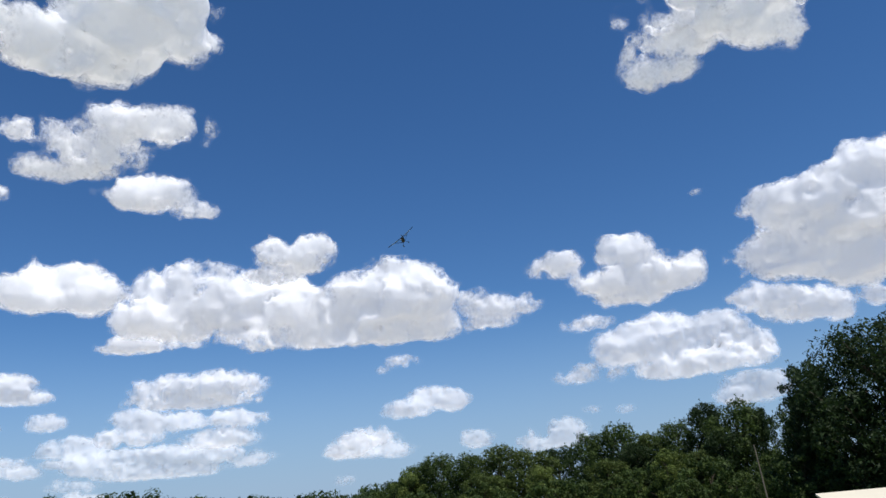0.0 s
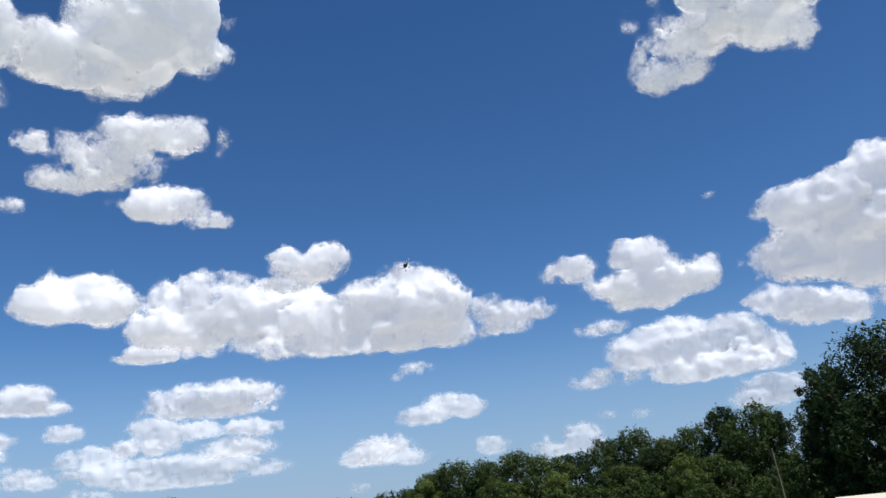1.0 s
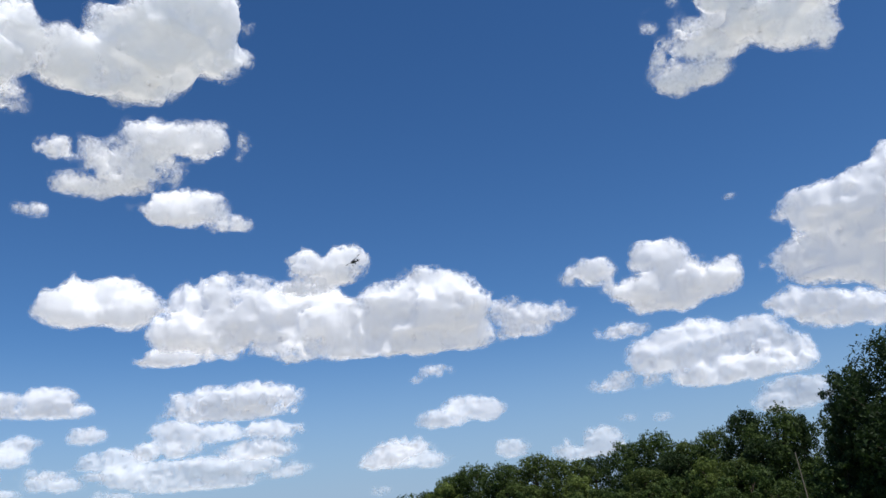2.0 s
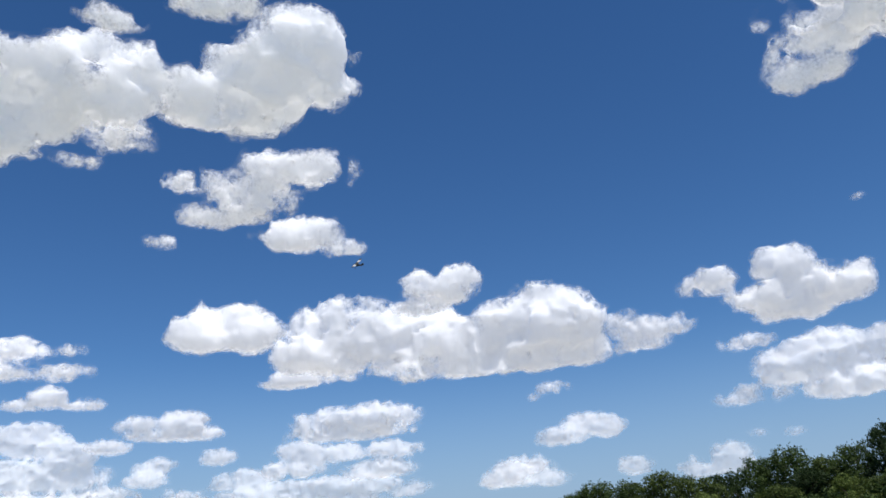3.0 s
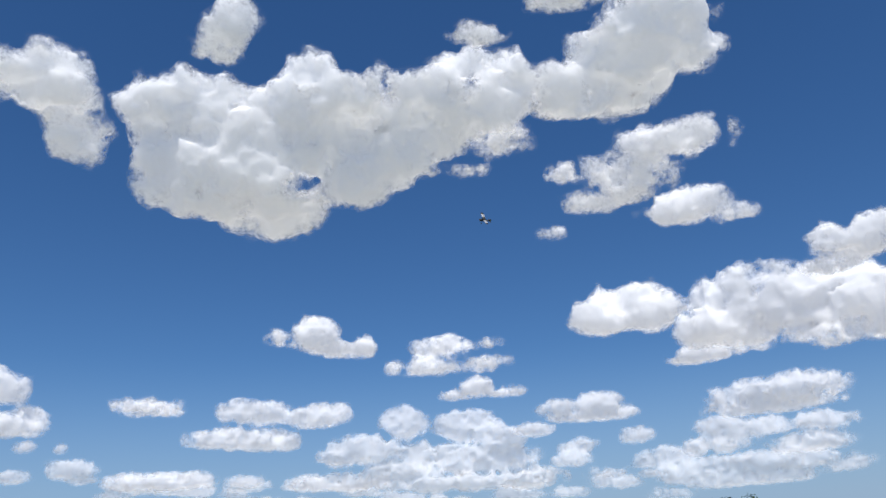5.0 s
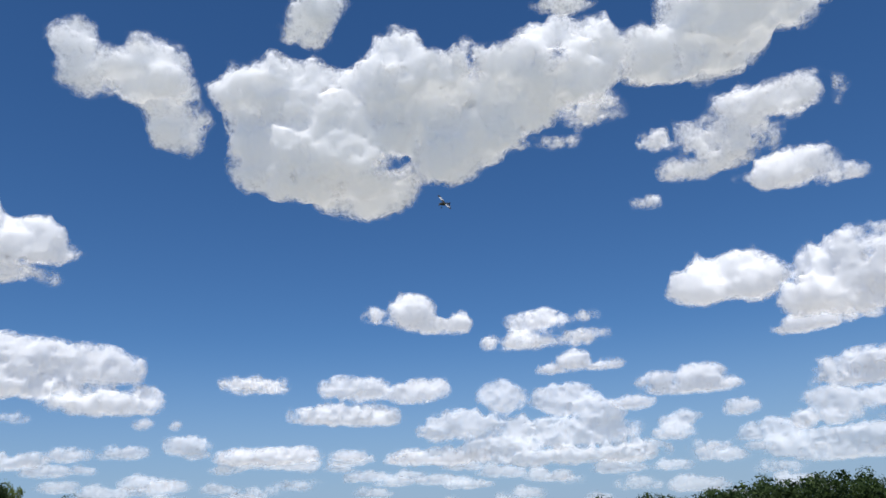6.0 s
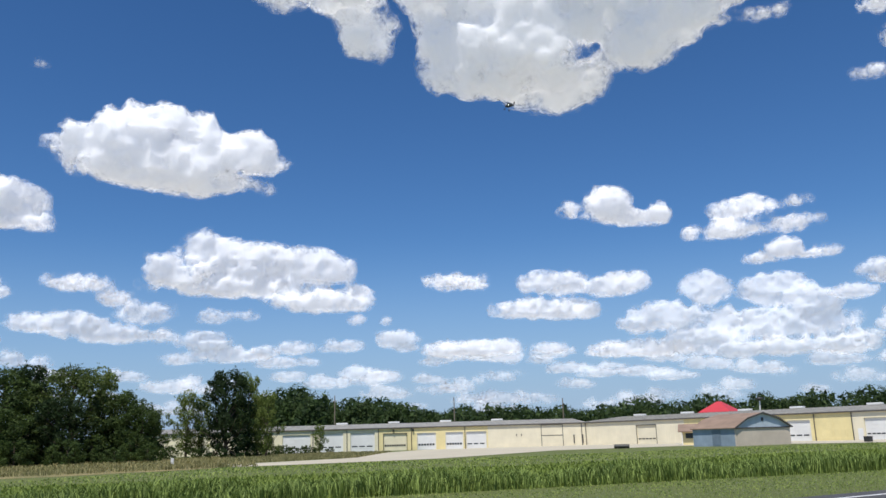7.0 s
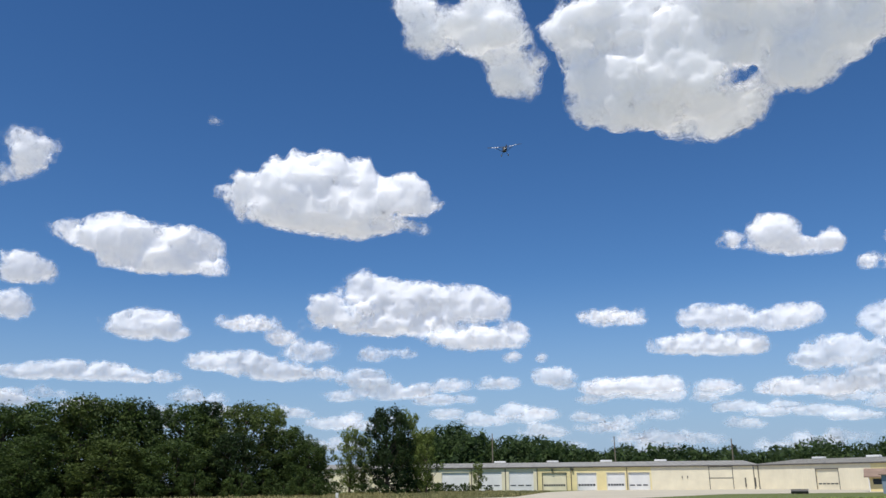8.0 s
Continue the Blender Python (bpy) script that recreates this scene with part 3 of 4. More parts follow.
def warehouse(p0, p1, doors, colours, seams, vents, label):
    """A long low sheet-metal building: colours are (x0, x1, material) stretches of the front, seams are downpipes."""
    length = math.dist(p0, p1)
    thing = new("warehouse")
    thing.matrix_world = along(p0, p1)
    deep, eave, ridge = 24.0, 3.95, 4.95
    for x0, x1, skin in colours:
        holes = [(a - x0, b - x0, c) for a, b, c, _, _ in doors if x0 <= a < x1]
        w = part("wall", pierced_wall(x1 - x0, eave, 0.25, holes), skin, thing)
        w.location = (x0, 0, 0)
        ribs = bmesh.new()
        for i in range(int((x1 - x0) / 0.9)):
            x = 0.45 + i * 0.9
            foot = max([c for a, b, c in holes if a - 0.2 < x < b + 0.2], default=0.0)
            if foot < 0.1:
                box(ribs, x - 0.02, -0.025, 0.1, x + 0.02, 0.0, eave - 0.1)
        r = tagged(part("wall_ribs", ribs, skin, thing), kind="stuff")
        r.location = (x0, 0, 0)
    back = bmesh.new()
    box(back, 0, deep - 0.25, 0, length, deep, eave)
    part("back_wall", back, CREAM, thing)
    for x in (0.0, length - 0.25):
        bm = prism([(0.25, 0), (deep - 0.25, 0), (deep - 0.25, eave), (deep / 2, ridge - 0.1), (0.25, eave)], x, x + 0.25)
        part("end_wall", bm, TAN, thing)
    part("roof", prism([(-0.18, eave - 0.06), (deep / 2, ridge - 0.1), (deep + 0.5, eave - 0.06), (deep + 0.5, eave + 0.12), (deep / 2, ridge + 0.06), (-0.18, eave + 0.12)], -0.4, length + 0.4), ROOF, thing, "low-pitched weathered grey sheet roof")
    roof_ribs = bmesh.new()
    for i in range(int(length / 1.2)):
        x = 0.6 + i * 1.2
        a = prism([(-0.18, eave + 0.12), (deep / 2, ridge + 0.06), (deep / 2, ridge + 0.10), (-0.18, eave + 0.17)], x, x + 0.05)
        m = bpy.data.meshes.new("rib")
        a.to_mesh(m)
        a.free()
        roof_ribs.from_mesh(m)
        bpy.data.meshes.remove(m)
    tagged(part("roof_seams", roof_ribs, ROOF, thing), kind="stuff")
    part("gutter", boxed(-0.4, -0.28, eave - 0.12, length + 0.4, -0.182, eave + 0.06, bevel=0.02), TRIM, thing, "dark eaves gutter")
    for a, b, top, glazed, skin in doors:
        roller_door(thing, a, b, top, glazed, skin)
    for x in seams:
        part("downpipe", boxed(x, -0.14, 0, x + 0.12, -0.03, eave - 0.1, bevel=0.02), TRIM, thing)
    for x in vents:
        v = bmesh.new()
        box(v, x - 1.1, deep / 2 - 0.5, ridge + 0.05, x + 1.1, deep / 2 + 0.5, ridge + 0.38, 0.05)
        part("ridge_vent", v, WHITE, thing, "low white ridge vent")
    return tagged(thing, label, "warehouse", group="warehouses beyond the field")


B1_LEFT, KINK, B2_RIGHT = (-156.2, 26.1), (-120.0, 98.0), (-58.6, 112.7)
D = 26.0
west = warehouse(B1_LEFT, KINK,
          [(D + 0.3, D + 5.2, 3.2, 3, WHITE), (D + 6.9, D + 11.0, 3.3, 3, WHITE), (D + 12.3, D + 16.6, 3.3, 3, WHITE), (D + 18.2, D + 22.3, 2.95, 9, CREAM),
           (D + 24.2, D + 27.5, 2.95, 6, WHITE), (D + 29.3, D + 32.4, 2.95, 6, WHITE), (D + 33.0, D + 36.6, 2.95, 3, WHITE)],
          [(0, D + 5.9, CREAM), (D + 5.9, D + 17.2, CREAM), (D + 17.2, D + 36.9, YELLOW), (D + 36.9, 80.5, TAN)],
          [D + 5.6, D + 11.6, D + 17.2, D + 23.1, D + 32.7, D + 53.9], [D + 10, D + 20, D + 30, D + 40], "long cream and yellow warehouse with white roller doors")
for x in (D + 46.6, D + 50.5):
    part("panel_edge", boxed(x - 0.05, -0.04, 0, x + 0.05, -0.003, 3.8), TRIM, west)
part("panel_rail", boxed(D + 46.65, -0.04, 1.85, D + 50.45, -0.003, 1.95), TRIM, west)
part("panel_rail", boxed(D + 46.65, -0.04, 3.7, D + 50.45, -0.003, 3.8), TRIM, west)
for x in (D + 42.0, D + 42.9):
    part("wall_bracket", boxed(x, -0.12, 1.9, x + 0.12, -0.003, 2.3, bevel=0.02), TRIM, west)
for x in (D + 19.8, D + 23.3):
    part("wall_lamp", boxed(x, -0.35, 3.3, x + 0.3, -0.003, 3.7, bevel=0.05), DARK, west)
for x in (D + 52.4, D + 57.0):
    part("wall_bracket", boxed(min(x, 80.0), -0.12, 0.4, min(x, 80.0) + 0.2, -0.003, 1.9, bevel=0.02), TRIM, west)

east = warehouse(KINK, B2_RIGHT,
          [(11.1, 14.9, 3.1, 5, TAN), (37.4, 40.9, 3.0, 3, WHITE), (48.5, 51.9, 3.0, 5, WHITE), (58.4, 59.7, 2.0, 0, WHITE)],
          [(0, 20.3, TAN), (20.3, 36.4, YELLOW), (36.4, 46.8, YELLOW), (46.8, 55.4, TAN), (55.4, 63.1, TAN)],
          [0.3, 41.5, 46.8, 55.4], [4.0, 14.0, 25.0, 34.0, 46.0, 58.0], "long tan and yellow warehouse with roller doors")
part("side_door", boxed(47.5, -0.05, 0, 48.2, -0.003, 1.6), WHITE, east, "narrow white side door")


def corner_pose(x, y):
    return pose(x, y, 0)


# small gambrel-roofed shed: front gable faces +x, long side faces -y
shed = new("hangar_shed")
shed.matrix_world = corner_pose(-67.8, 77.5)
W, DEEP, EAVE, TOP = 9.5, 6.4, 2.05, 3.7
gable = [(0, EAVE), (W, EAVE), (W * 0.79, EAVE + 0.98), (W / 2, TOP - 0.06), (W * 0.21, EAVE + 0.98)]
part("side_wall", boxed(-DEEP, 0, 0, -0.16, 0.15, EAVE), BLUE, shed, "grey-blue sheet side wall")
part("side_wall", boxed(-DEEP, W - 0.15, 0, -0.16, W, EAVE), BLUE, shed)
part("front_wall", boxed(-0.15, 0, 0, 0, W, EAVE - 0.1), painted("beige_sheet", (0.66, 0.56, 0.45), wear=0.15), shed, "tan front doors")
part("back_wall", boxed(-DEEP - 0.15, 0, 0, -DEEP - 0.003, W, EAVE), BLUE, shed)
part("door_rail", boxed(-0.12, -0.1, EAVE - 0.098, 0.09, W + 0.1, EAVE + 0.04), TRIM, shed, "dark sliding door rail")
part("gable", prism([(y, z + 0.045) for y, z in gable], -0.15, 0.0), PALE_BLUE, shed, "pale blue gable")
part("gable_vent", boxed(0.002, W / 2 - 0.2, EAVE + 0.75, 0.06, W / 2 + 0.2, EAVE + 1.15, bevel=0.02), DARK, shed)
over = [(-0.25, EAVE - 0.05), (W * 0.21, EAVE + 1.03), (W / 2, TOP), (W * 0.79, EAVE + 1.03), (W + 0.25, EAVE - 0.05)]
part("roof", prism(over + [(y, z + 0.09) for y, z in over[::-1]], -DEEP - 0.3, 0.22), RUST, shed, "faded brown sheet roof")
part("verge_trim", prism([(y, z - 0.05) for y, z in over] + [(y, z + 0.13) for y, z in over[::-1]], 0.222, 0.27), TRIM, shed)
part("side_panel", boxed(-DEEP * 0.55, -0.03, 0.1, -DEEP * 0.35, -0.003, EAVE - 0.15), painted("stained_blue_sheet", (0.20, 0.26, 0.32)), shed, "darker stained side panel")
tagged(shed, "small blue-grey shed with brown gambrel roof", "shed")

# office lean-to by the east warehouse
office = new("office_hut")
office.matrix_world = along((-86.0, 87.5), (-82.9, 90.4))
part("wall", boxed(0, 0, 0, 4.4, 3.0, 2.0), YELLOW, office)
part("roof", prism([(-0.7, 1.75), (3.2, 2.75), (3.2, 2.9), (-0.7, 1.9)], -0.5, 4.9), RUST, office, "brown lean-to roof")
part("window", boxed(0.5, -0.04, 0.9, 1.9, -0.003, 1.6), GLASS, office)
part("door", boxed(3.0, -0.04, 0, 3.8, -0.003, 1.7), WHITE, office)
for x in (0.0, 4.3):
    part("post", boxed(x, -0.6, 0, x + 0.1, -0.5, 1.8), WHITE, office)
tagged(office, "small yellow office hut with brown lean-to roof", "hut")

# red pyramid roof behind the warehouses
tent = new("red_pavilion")
tent.matrix_world = pose(-139.0, 154.4, 0, 0, 0, 20) @ Matrix.Diagonal((0.82, 0.82, 1, 1))
bm = bmesh.new()
ring = [bm.verts.new((x * 4.6, y * 4.6, 6.2)) for x, y in ((-1, -1), (1, -1), (1, 1), (-1, 1))]
low_ring = [bm.verts.new((v.co.x, v.co.y, 6.0)) for v in ring]
tip = [bm.verts.new((x * 0.5, y * 0.5, 8.6)) for x, y in ((-1, -1), (1, -1), (1, 1), (-1, 1))]
for i in range(4):
    j = (i + 1) % 4
    bm.faces.new((ring[i], ring[j], tip[j], tip[i]))
    bm.faces.new((low_ring[i], low_ring[j], ring[j], ring[i]))
bm.faces.new(tip)
bm.faces.new(low_ring[::-1])
part("roof", bm, RED, tent, "bright red pyramid roof")
part("body", boxed(-4.2, -4.2, 0, 4.2, 4.2, 5.99), CREAM, tent)
tagged(tent, "building with bright red pyramid roof behind the warehouses", "building")


def utility_pole(x, y, height, arm=True):
    thing = new("utility_pole")
    thing.location = (x, y, 0)
    part("pole", tube(bmesh.new(), (0, 0, 0), (0, 0, height), 0.16, 0.11), WOOD, thing)
    if arm:
        part("crossarm", boxed(-1.0, -0.06, height - 1.3, 1.0, 0.06, height - 1.15), WOOD, thing)
        for i in (-0.9, 0.9):
            part("insulator", tube(bmesh.new(), (i, 0, height - 1.15), (i, 0, height - 0.95), 0.05, 0.03), WHITE, thing)
    return tagged(thing, "grey weathered wooden utility pole", "pole", group="poles behind the warehouses")


def polar(turn, away):
    return -away * math.sin(radians(turn)), away * math.cos(radians(turn))


utility_pole(*polar(59.48, 190), 11.0, False)
utility_pole(*polar(52.1, 190), 10.0, False)
utility_pole(*polar(67.6, 190), 12.0)
dead = new("bare_stem")
dead.location = (*polar(-19.1, 62), 0)
part("stem", tube(bmesh.new(), (0, 0, 0), (-0.25, 0, 4.4), 0.055, 0.03), WOOD, dead)
tagged(dead, "thin bare grey stem beside the wood", "stem")
pale_mast = new("leaning_mast")
pale_mast.location = (*polar(39.65, 165), 0)
part("mast", tube(bmesh.new(), (0, 0, 0), (0.5, 0, 7.0), 0.12, 0.12), WHITE, pale_mast)
# a dark ball stands in for the foliage on top of the mast
bm = bmesh.new()
bmesh.ops.create_icosphere(bm, subdivisions=2, radius=0.55, matrix=Matrix.Translation((0.5, 0, 7.4)) @ Matrix.Diagonal((1.2, 1.2, 0.6, 1)))
part("foliage_top", bm, DARK, pale_mast)
tagged(pale_mast, "white leaning mast with dark foliage on top", "mast")

# dark tank lying on the grass
tank = new("field_tank")
tank.location = (*polar(48.4, 104), 0)
tank.rotation_euler = (0, 0, radians(45))
part("shell", tube(bmesh.new(), (-0.9, 0, 0.3), (0.9, 0, 0.3), 0.25, 0.25, 14), DARK, tank)
for x in (-0.5, 0.5):
    part("cradle", boxed(x - 0.08, -0.3, 0, x + 0.08, 0.3, 0.1), WOOD, tank)
tagged(tank, "dark cylindrical tank lying on wooden cradles", "tank")
bin_ = new("waste_bin")
bin_.location = (*polar(33.6, 112), 0)
part("body", boxed(-0.4, -0.3, 0.05, 0.4, 0.3, 0.62, bevel=0.04), DARK, bin_)
part("lid", boxed(-0.43, -0.33, 0.62, 0.43, 0.33, 0.68, bevel=0.02), DARK, bin_)
tagged(bin_, "dark waste bin on the concrete apron", "bin")
marker = new("marker_post")
marker.location = (*polar(78.0, 84), 0)
part("post", boxed(-0.12, -0.12, 0, 0.12, 0.12, 0.7, bevel=0.02), WHITE, marker)
tagged(marker, "short white marker post in the grass", "post")

# low shelter with a cream roof beside the wood
shelter = new("low_shelter")
shelter.matrix_world = pose(*polar(-22.3, 30), -0.2, 0, 0, -6)
part("roof", prism([(-0.9, 0.98), (0.9, 1.42), (0.9, 1.48), (-0.9, 1.04)], 0, 4.5), painted("cream_roof_sheet", (0.75, 0.68, 0.52), 0.5, 0.1), shelter, "cream sheet roof")
for x in (0.15, 4.25):
    for y, h in ((-0.7, 0.98), (0.7, 1.36)):
        part("post", boxed(x, y - 0.05, 0, x + 0.1, y + 0.05, h), WOOD, shelter)
part("back_board", boxed(0.26, 0.66, 0.3, 4.24, 0.7, 1.3), DARK, shelter)
tagged(shelter, "low shelter with a pale cream sheet roof", "shelter")


# ---- trees ----
def leaves_on(rs, centres, radii, count, size, droop=0.3):
    """Sprays of leaves spread over lobes, with random turns."""
    share = radii[:, 0] * radii[:, 2] + 0.2
    pick = rs.choice(len(centres), count, p=share / share.sum())
    way = rs.normal(size=(count, 3))
    way /= np.linalg.norm(way, axis=1)[:, None]
    reach = rs.uniform(0.6, 1.08, count) ** 0.5
    at = centres[pick] + way * radii[pick] * reach[:, None]
    u = rs.normal(size=(count, 3))
    u -= way * (u * way).sum(1)[:, None] * 0.6
    u /= np.linalg.norm(u, axis=1)[:, None]
    v = np.cross(u, way + rs.normal(size=(count, 3)) * 0.7)
    v /= np.linalg.norm(v, axis=1)[:, None] + 1e-6
    s = size * rs.uniform(0.5, 1.4, count)[:, None]
    n = np.cross(u, v)
    leaf = np.stack([at - u * s - v * s * 0.45 + n * s * 0.15, at + u * s, at - u * s * 0.7 + v * s * 0.5], 1)
    leaf[:, 1, 2] -= droop * s[:, 0]
    return leaf.reshape(-1, 3), np.arange(count * 3).reshape(-1, 3)


def tree(seed, height, width, leaf, count, size, clear=0.15, lobes=16, label="", tall=0.0):
    """A tapered trunk with limbs, and a crown of leaf sprays round the limb ends."""
    rs = np.random.RandomState(seed)
    thing = new("tree")
    top = height * 0.8
    trunk = bmesh.new()
    bend = rs.uniform(-0.25, 0.25, 2)
    joint = Vector((bend[0], bend[1], height * 0.4))
    tube(trunk, (0, 0, 0), joint, height * 0.026, height * 0.018, 10)
    tube(trunk, joint, (bend[0] * 2, bend[1] * 2, top), height * 0.018, height * 0.005, 8)
    centres, radii = [], []
    for i in range(lobes):
        f = (i + 0.5) / lobes
        z = height * (clear + (0.97 - clear) * f)
        spread = width / 2 * math.sqrt(1 - ((f - 0.4) / 0.62) ** 2) ** (1.0 - 0.3 * tall)
        a = i * 2.4 + rs.uniform(-0.5, 0.5)
        r = spread * (rs.uniform(0.3, 0.95) if i % 7 else rs.uniform(1.0, 1.2))
        c = (r * math.cos(a), r * math.sin(a), z)
        q = width * (rs.uniform(0.055, 0.145) if i % 7 else rs.uniform(0.04, 0.07))
        q = min(q, (height * 1.0 - z) * 0.9 + 0.45)
        centres.append(c)
        radii.append((q * rs.uniform(0.85, 1.3), q * rs.uniform(0.85, 1.3), q * rs.uniform(0.7, 1.35)))
        start = Vector((bend[0], bend[1], max(height * 0.12, z - 0.8 * r - 0.5)))
        if i % 2 == 0:
            tube(trunk, start, c, height * 0.008, height * 0.002, 5)
    part("trunk", trunk, BARK, thing)
    centres, radii = np.array(centres), np.array(radii)
    v, f = leaves_on(rs, centres, radii, count, size)
    # twigs that stick out of the outline
    k = count // 12
    tw = rs.randint(0, lobes, k)
    w = rs.normal(size=(k, 3))
    w /= np.linalg.norm(w, axis=1)[:, None]
    w[:, 2] = np.abs(w[:, 2])
    c2 = centres[tw] + w * radii[tw] * rs.uniform(1.05, 1.45, k)[:, None]
    v2, f2 = leaves_on(rs, c2, np.full((k, 3), size * 1.1), count // 5, size * 0.8)
    from_arrays("crown", np.concatenate([v, v2]), np.concatenate([f, f2 + len(v)]), leaf, thing)
    return tagged(thing, label, "tree")


def stand(ob, turn, away, scale=1.0, spin=0.0, wide=1.0):
    return copy_thing(ob, pose(*polar(turn, away), 0, 0, 0, spin) @ Matrix.Diagonal((scale * wide, scale * wide, scale, 1)))


broad = tree(11, 11, 9, LEAF, 15000, 0.17, 0.0, 100, "dense dark green broadleaf tree at the field's edge")
broad2 = tree(12, 11, 8.5, LEAF, 15000, 0.165, 0.0, 90, "dense dark green broadleaf tree at the field's edge")
mid = tree(17, 11, 8.5, LEAF_MID, 14000, 0.17, 0.0, 86, "sunlit green broadleaf tree with rounded crown")
lone = tree(13, 11.2, 7.2, LEAF_DARK, 14000, 0.165, 0.0, 80, "dark green upright tree standing before the warehouse", 0.6)
light = tree(14, 8.5, 6.0, LEAF_LIGHT, 6000, 0.14, 0.12, 44, "light green thin tree with visible stems")
bush = tree(16, 3.0, 4.0, LEAF, 3000, 0.12, 0.0, 22, "low green bush at the wood's edge")
bush.location = (*polar(82.8, 106), 0)
big = tree(15, 12.8, 13, LEAF_DARK, 26000, 0.17, 0.0, 150, "tall dark broadleaf tree with dense crown")
TALL = {"broad": 11, "broad2": 11, "mid": 11, "lone": 11.2, "light": 8.5, "big": 12.8}
KINDS = {"broad": broad, "broad2": broad2, "mid": mid, "lone": lone, "light": light, "big": big}
planted = set()


def plant(kind, turn, away, rise, spin, wide):
    """A tree whose top stands so many degrees over the eye's level."""
    scale = (EYE + away * math.tan(radians(rise))) / TALL[kind]
    if kind in planted:
        return stand(KINDS[kind], turn, away, scale, spin, wide)
    planted.add(kind)
    KINDS[kind].matrix_world = pose(*polar(turn, away), 0, 0, 0, spin) @ Matrix.Diagonal((scale * wide, scale * wide, scale, 1))


# the tree before the warehouse and the thin ones round it
plant("lone", 74.7, 120, 4.85, 0, 0.92)
for row in (("light", 77.2, 122, 3.4, 0, 0.8), ("light", 73.3, 124, 4.2, 80, 0.9), ("light", 72.1, 121, 3.1, 20, 0.95), ("light", 72.7, 126, 2.6, 250, 0.9), ("light", 76.2, 124, 2.9, 200, 0.8),
            # wood beyond the dry verge
            ("broad2", 104.0, 112, 4.6, 70, 1.39), ("mid", 100.8, 112, 4.5, 20, 1.29), ("broad", 98.4, 110, 4.5, 100, 1.19), ("broad2", 96.2, 112, 4.8, 40, 1.07), ("mid", 94.2, 110, 5.5, 190, 0.96),
            ("broad", 92.2, 112, 5.4, 250, 1.02), ("lone", 90.9, 113, 4.7, 10, 1.07), ("broad2", 88.2, 112, 4.9, 300, 0.91), ("lone", 86.6, 114, 4.8, 120, 1.07), ("mid", 84.1, 111, 5.3, 10, 0.91),
            ("light", 82.2, 116, 4.5, 140, 1.1), ("broad", 81.1, 112, 3.6, 160, 0.96), ("broad2", 79.9, 110, 2.7, 60, 0.96), ("light", 79.2, 111, 2.1, 60, 0.9),
            ("broad", 97.0, 104, 3.0, 200, 1.29), ("mid", 92.3, 104, 2.8, 80, 1.39), ("broad2", 88.4, 104, 2.6, 330, 1.29), ("lone", 84.9, 106, 2.9, 30, 1.39),
            # wood beside the shelter
            ("big", -26.7, 72, 8.7, 40, 1.0), ("big", -31.8, 70, 8.8, 90, 1.0), ("lone", -22.7, 74, 6.5, 200, 0.85), ("mid", -21.8, 76, 5.2, 30, 0.6), ("lone", -24.8, 70, 4.6, 80, 1.2), ("lone", -22.4, 72, 3.0, 10, 1.2),
            ("lone", -19.3, 88, 4.4, 75, 0.7), ("broad2", -18.2, 88, 5.2, 60, 0.72), ("lone", -16.2, 92, 5.0, 0, 0.85), ("broad", -14.2, 94, 4.6, 130, 0.8), ("mid", -12.5, 96, 4.0, 15, 0.9),
            ("broad2", -10.5, 98, 4.6, 200, 0.8), ("broad", -8.6, 100, 4.4, 280, 0.75), ("lone", -6.5, 108, 3.3, 240, 1.3), ("mid", -4.5, 104, 3.75, 330, 1.0), ("mid", -2.5, 106, 4.2, 90, 0.95), ("broad", -0.5, 110, 3.8, 20, 1.0),
            ("broad2", 1.6, 113, 3.75, 210, 1.0), ("broad", 3.1, 116, 3.4, 150, 0.9), ("broad2", 4.6, 120, 2.3, 30, 1.2), ("light", 3.6, 112, 2.6, 45, 1.4),
            ("light", -5.2, 92, 2.2, 10, 1.5), ("light", -13.4, 84, 2.4, 80, 1.4), ("mid", -9.6, 90, 2.6, 15, 1.3), ("lone", -11.4, 92, 3.0, 160, 1.3), ("lone", -17.2, 86, 3.2, 75, 1.3), ("mid", -15.4, 86, 2.6, 110, 1.3), ("mid", -1.4, 100, 2.4, 10, 1.4), ("broad", -36.0, 80, 8.0, 0, 1.1)):
    plant(*row)
for i in range(26):
    turn = 79.5 + i * 0.95
    stand(bush, turn, 104 + 4 * math.sin(i * 2.1), 0.7 + 0.3 * math.sin(i * 1.7), i * 47, 1.1)
for i in range(20):
    turn = 4.5 - i * 1.45
    stand(bush, turn, 104 - 1.7 * i + 3 * math.sin(i * 2.3), 1.1 + 0.4 * math.sin(i * 1.9), i * 61, 1.1)
for turn, away, scale in ((71.5, 136, 0.5), (70.4, 140, 0.42), (69.0, 140, 0.36), (67.9, 141, 0.3), (73.4, 121, 0.7), (72.4, 128, 0.6), (71.0, 138, 0.5), (69.6, 139, 0.45), (76.6, 120, 0.5), (78.4, 119, 0.6)):
    stand(bush, turn, away, scale, turn * 31, 1.2)
sapling = stand(light, 68.6, 139, 0.5, 30, 1.1)
sapling["label"] = "small green sapling growing by the apron"

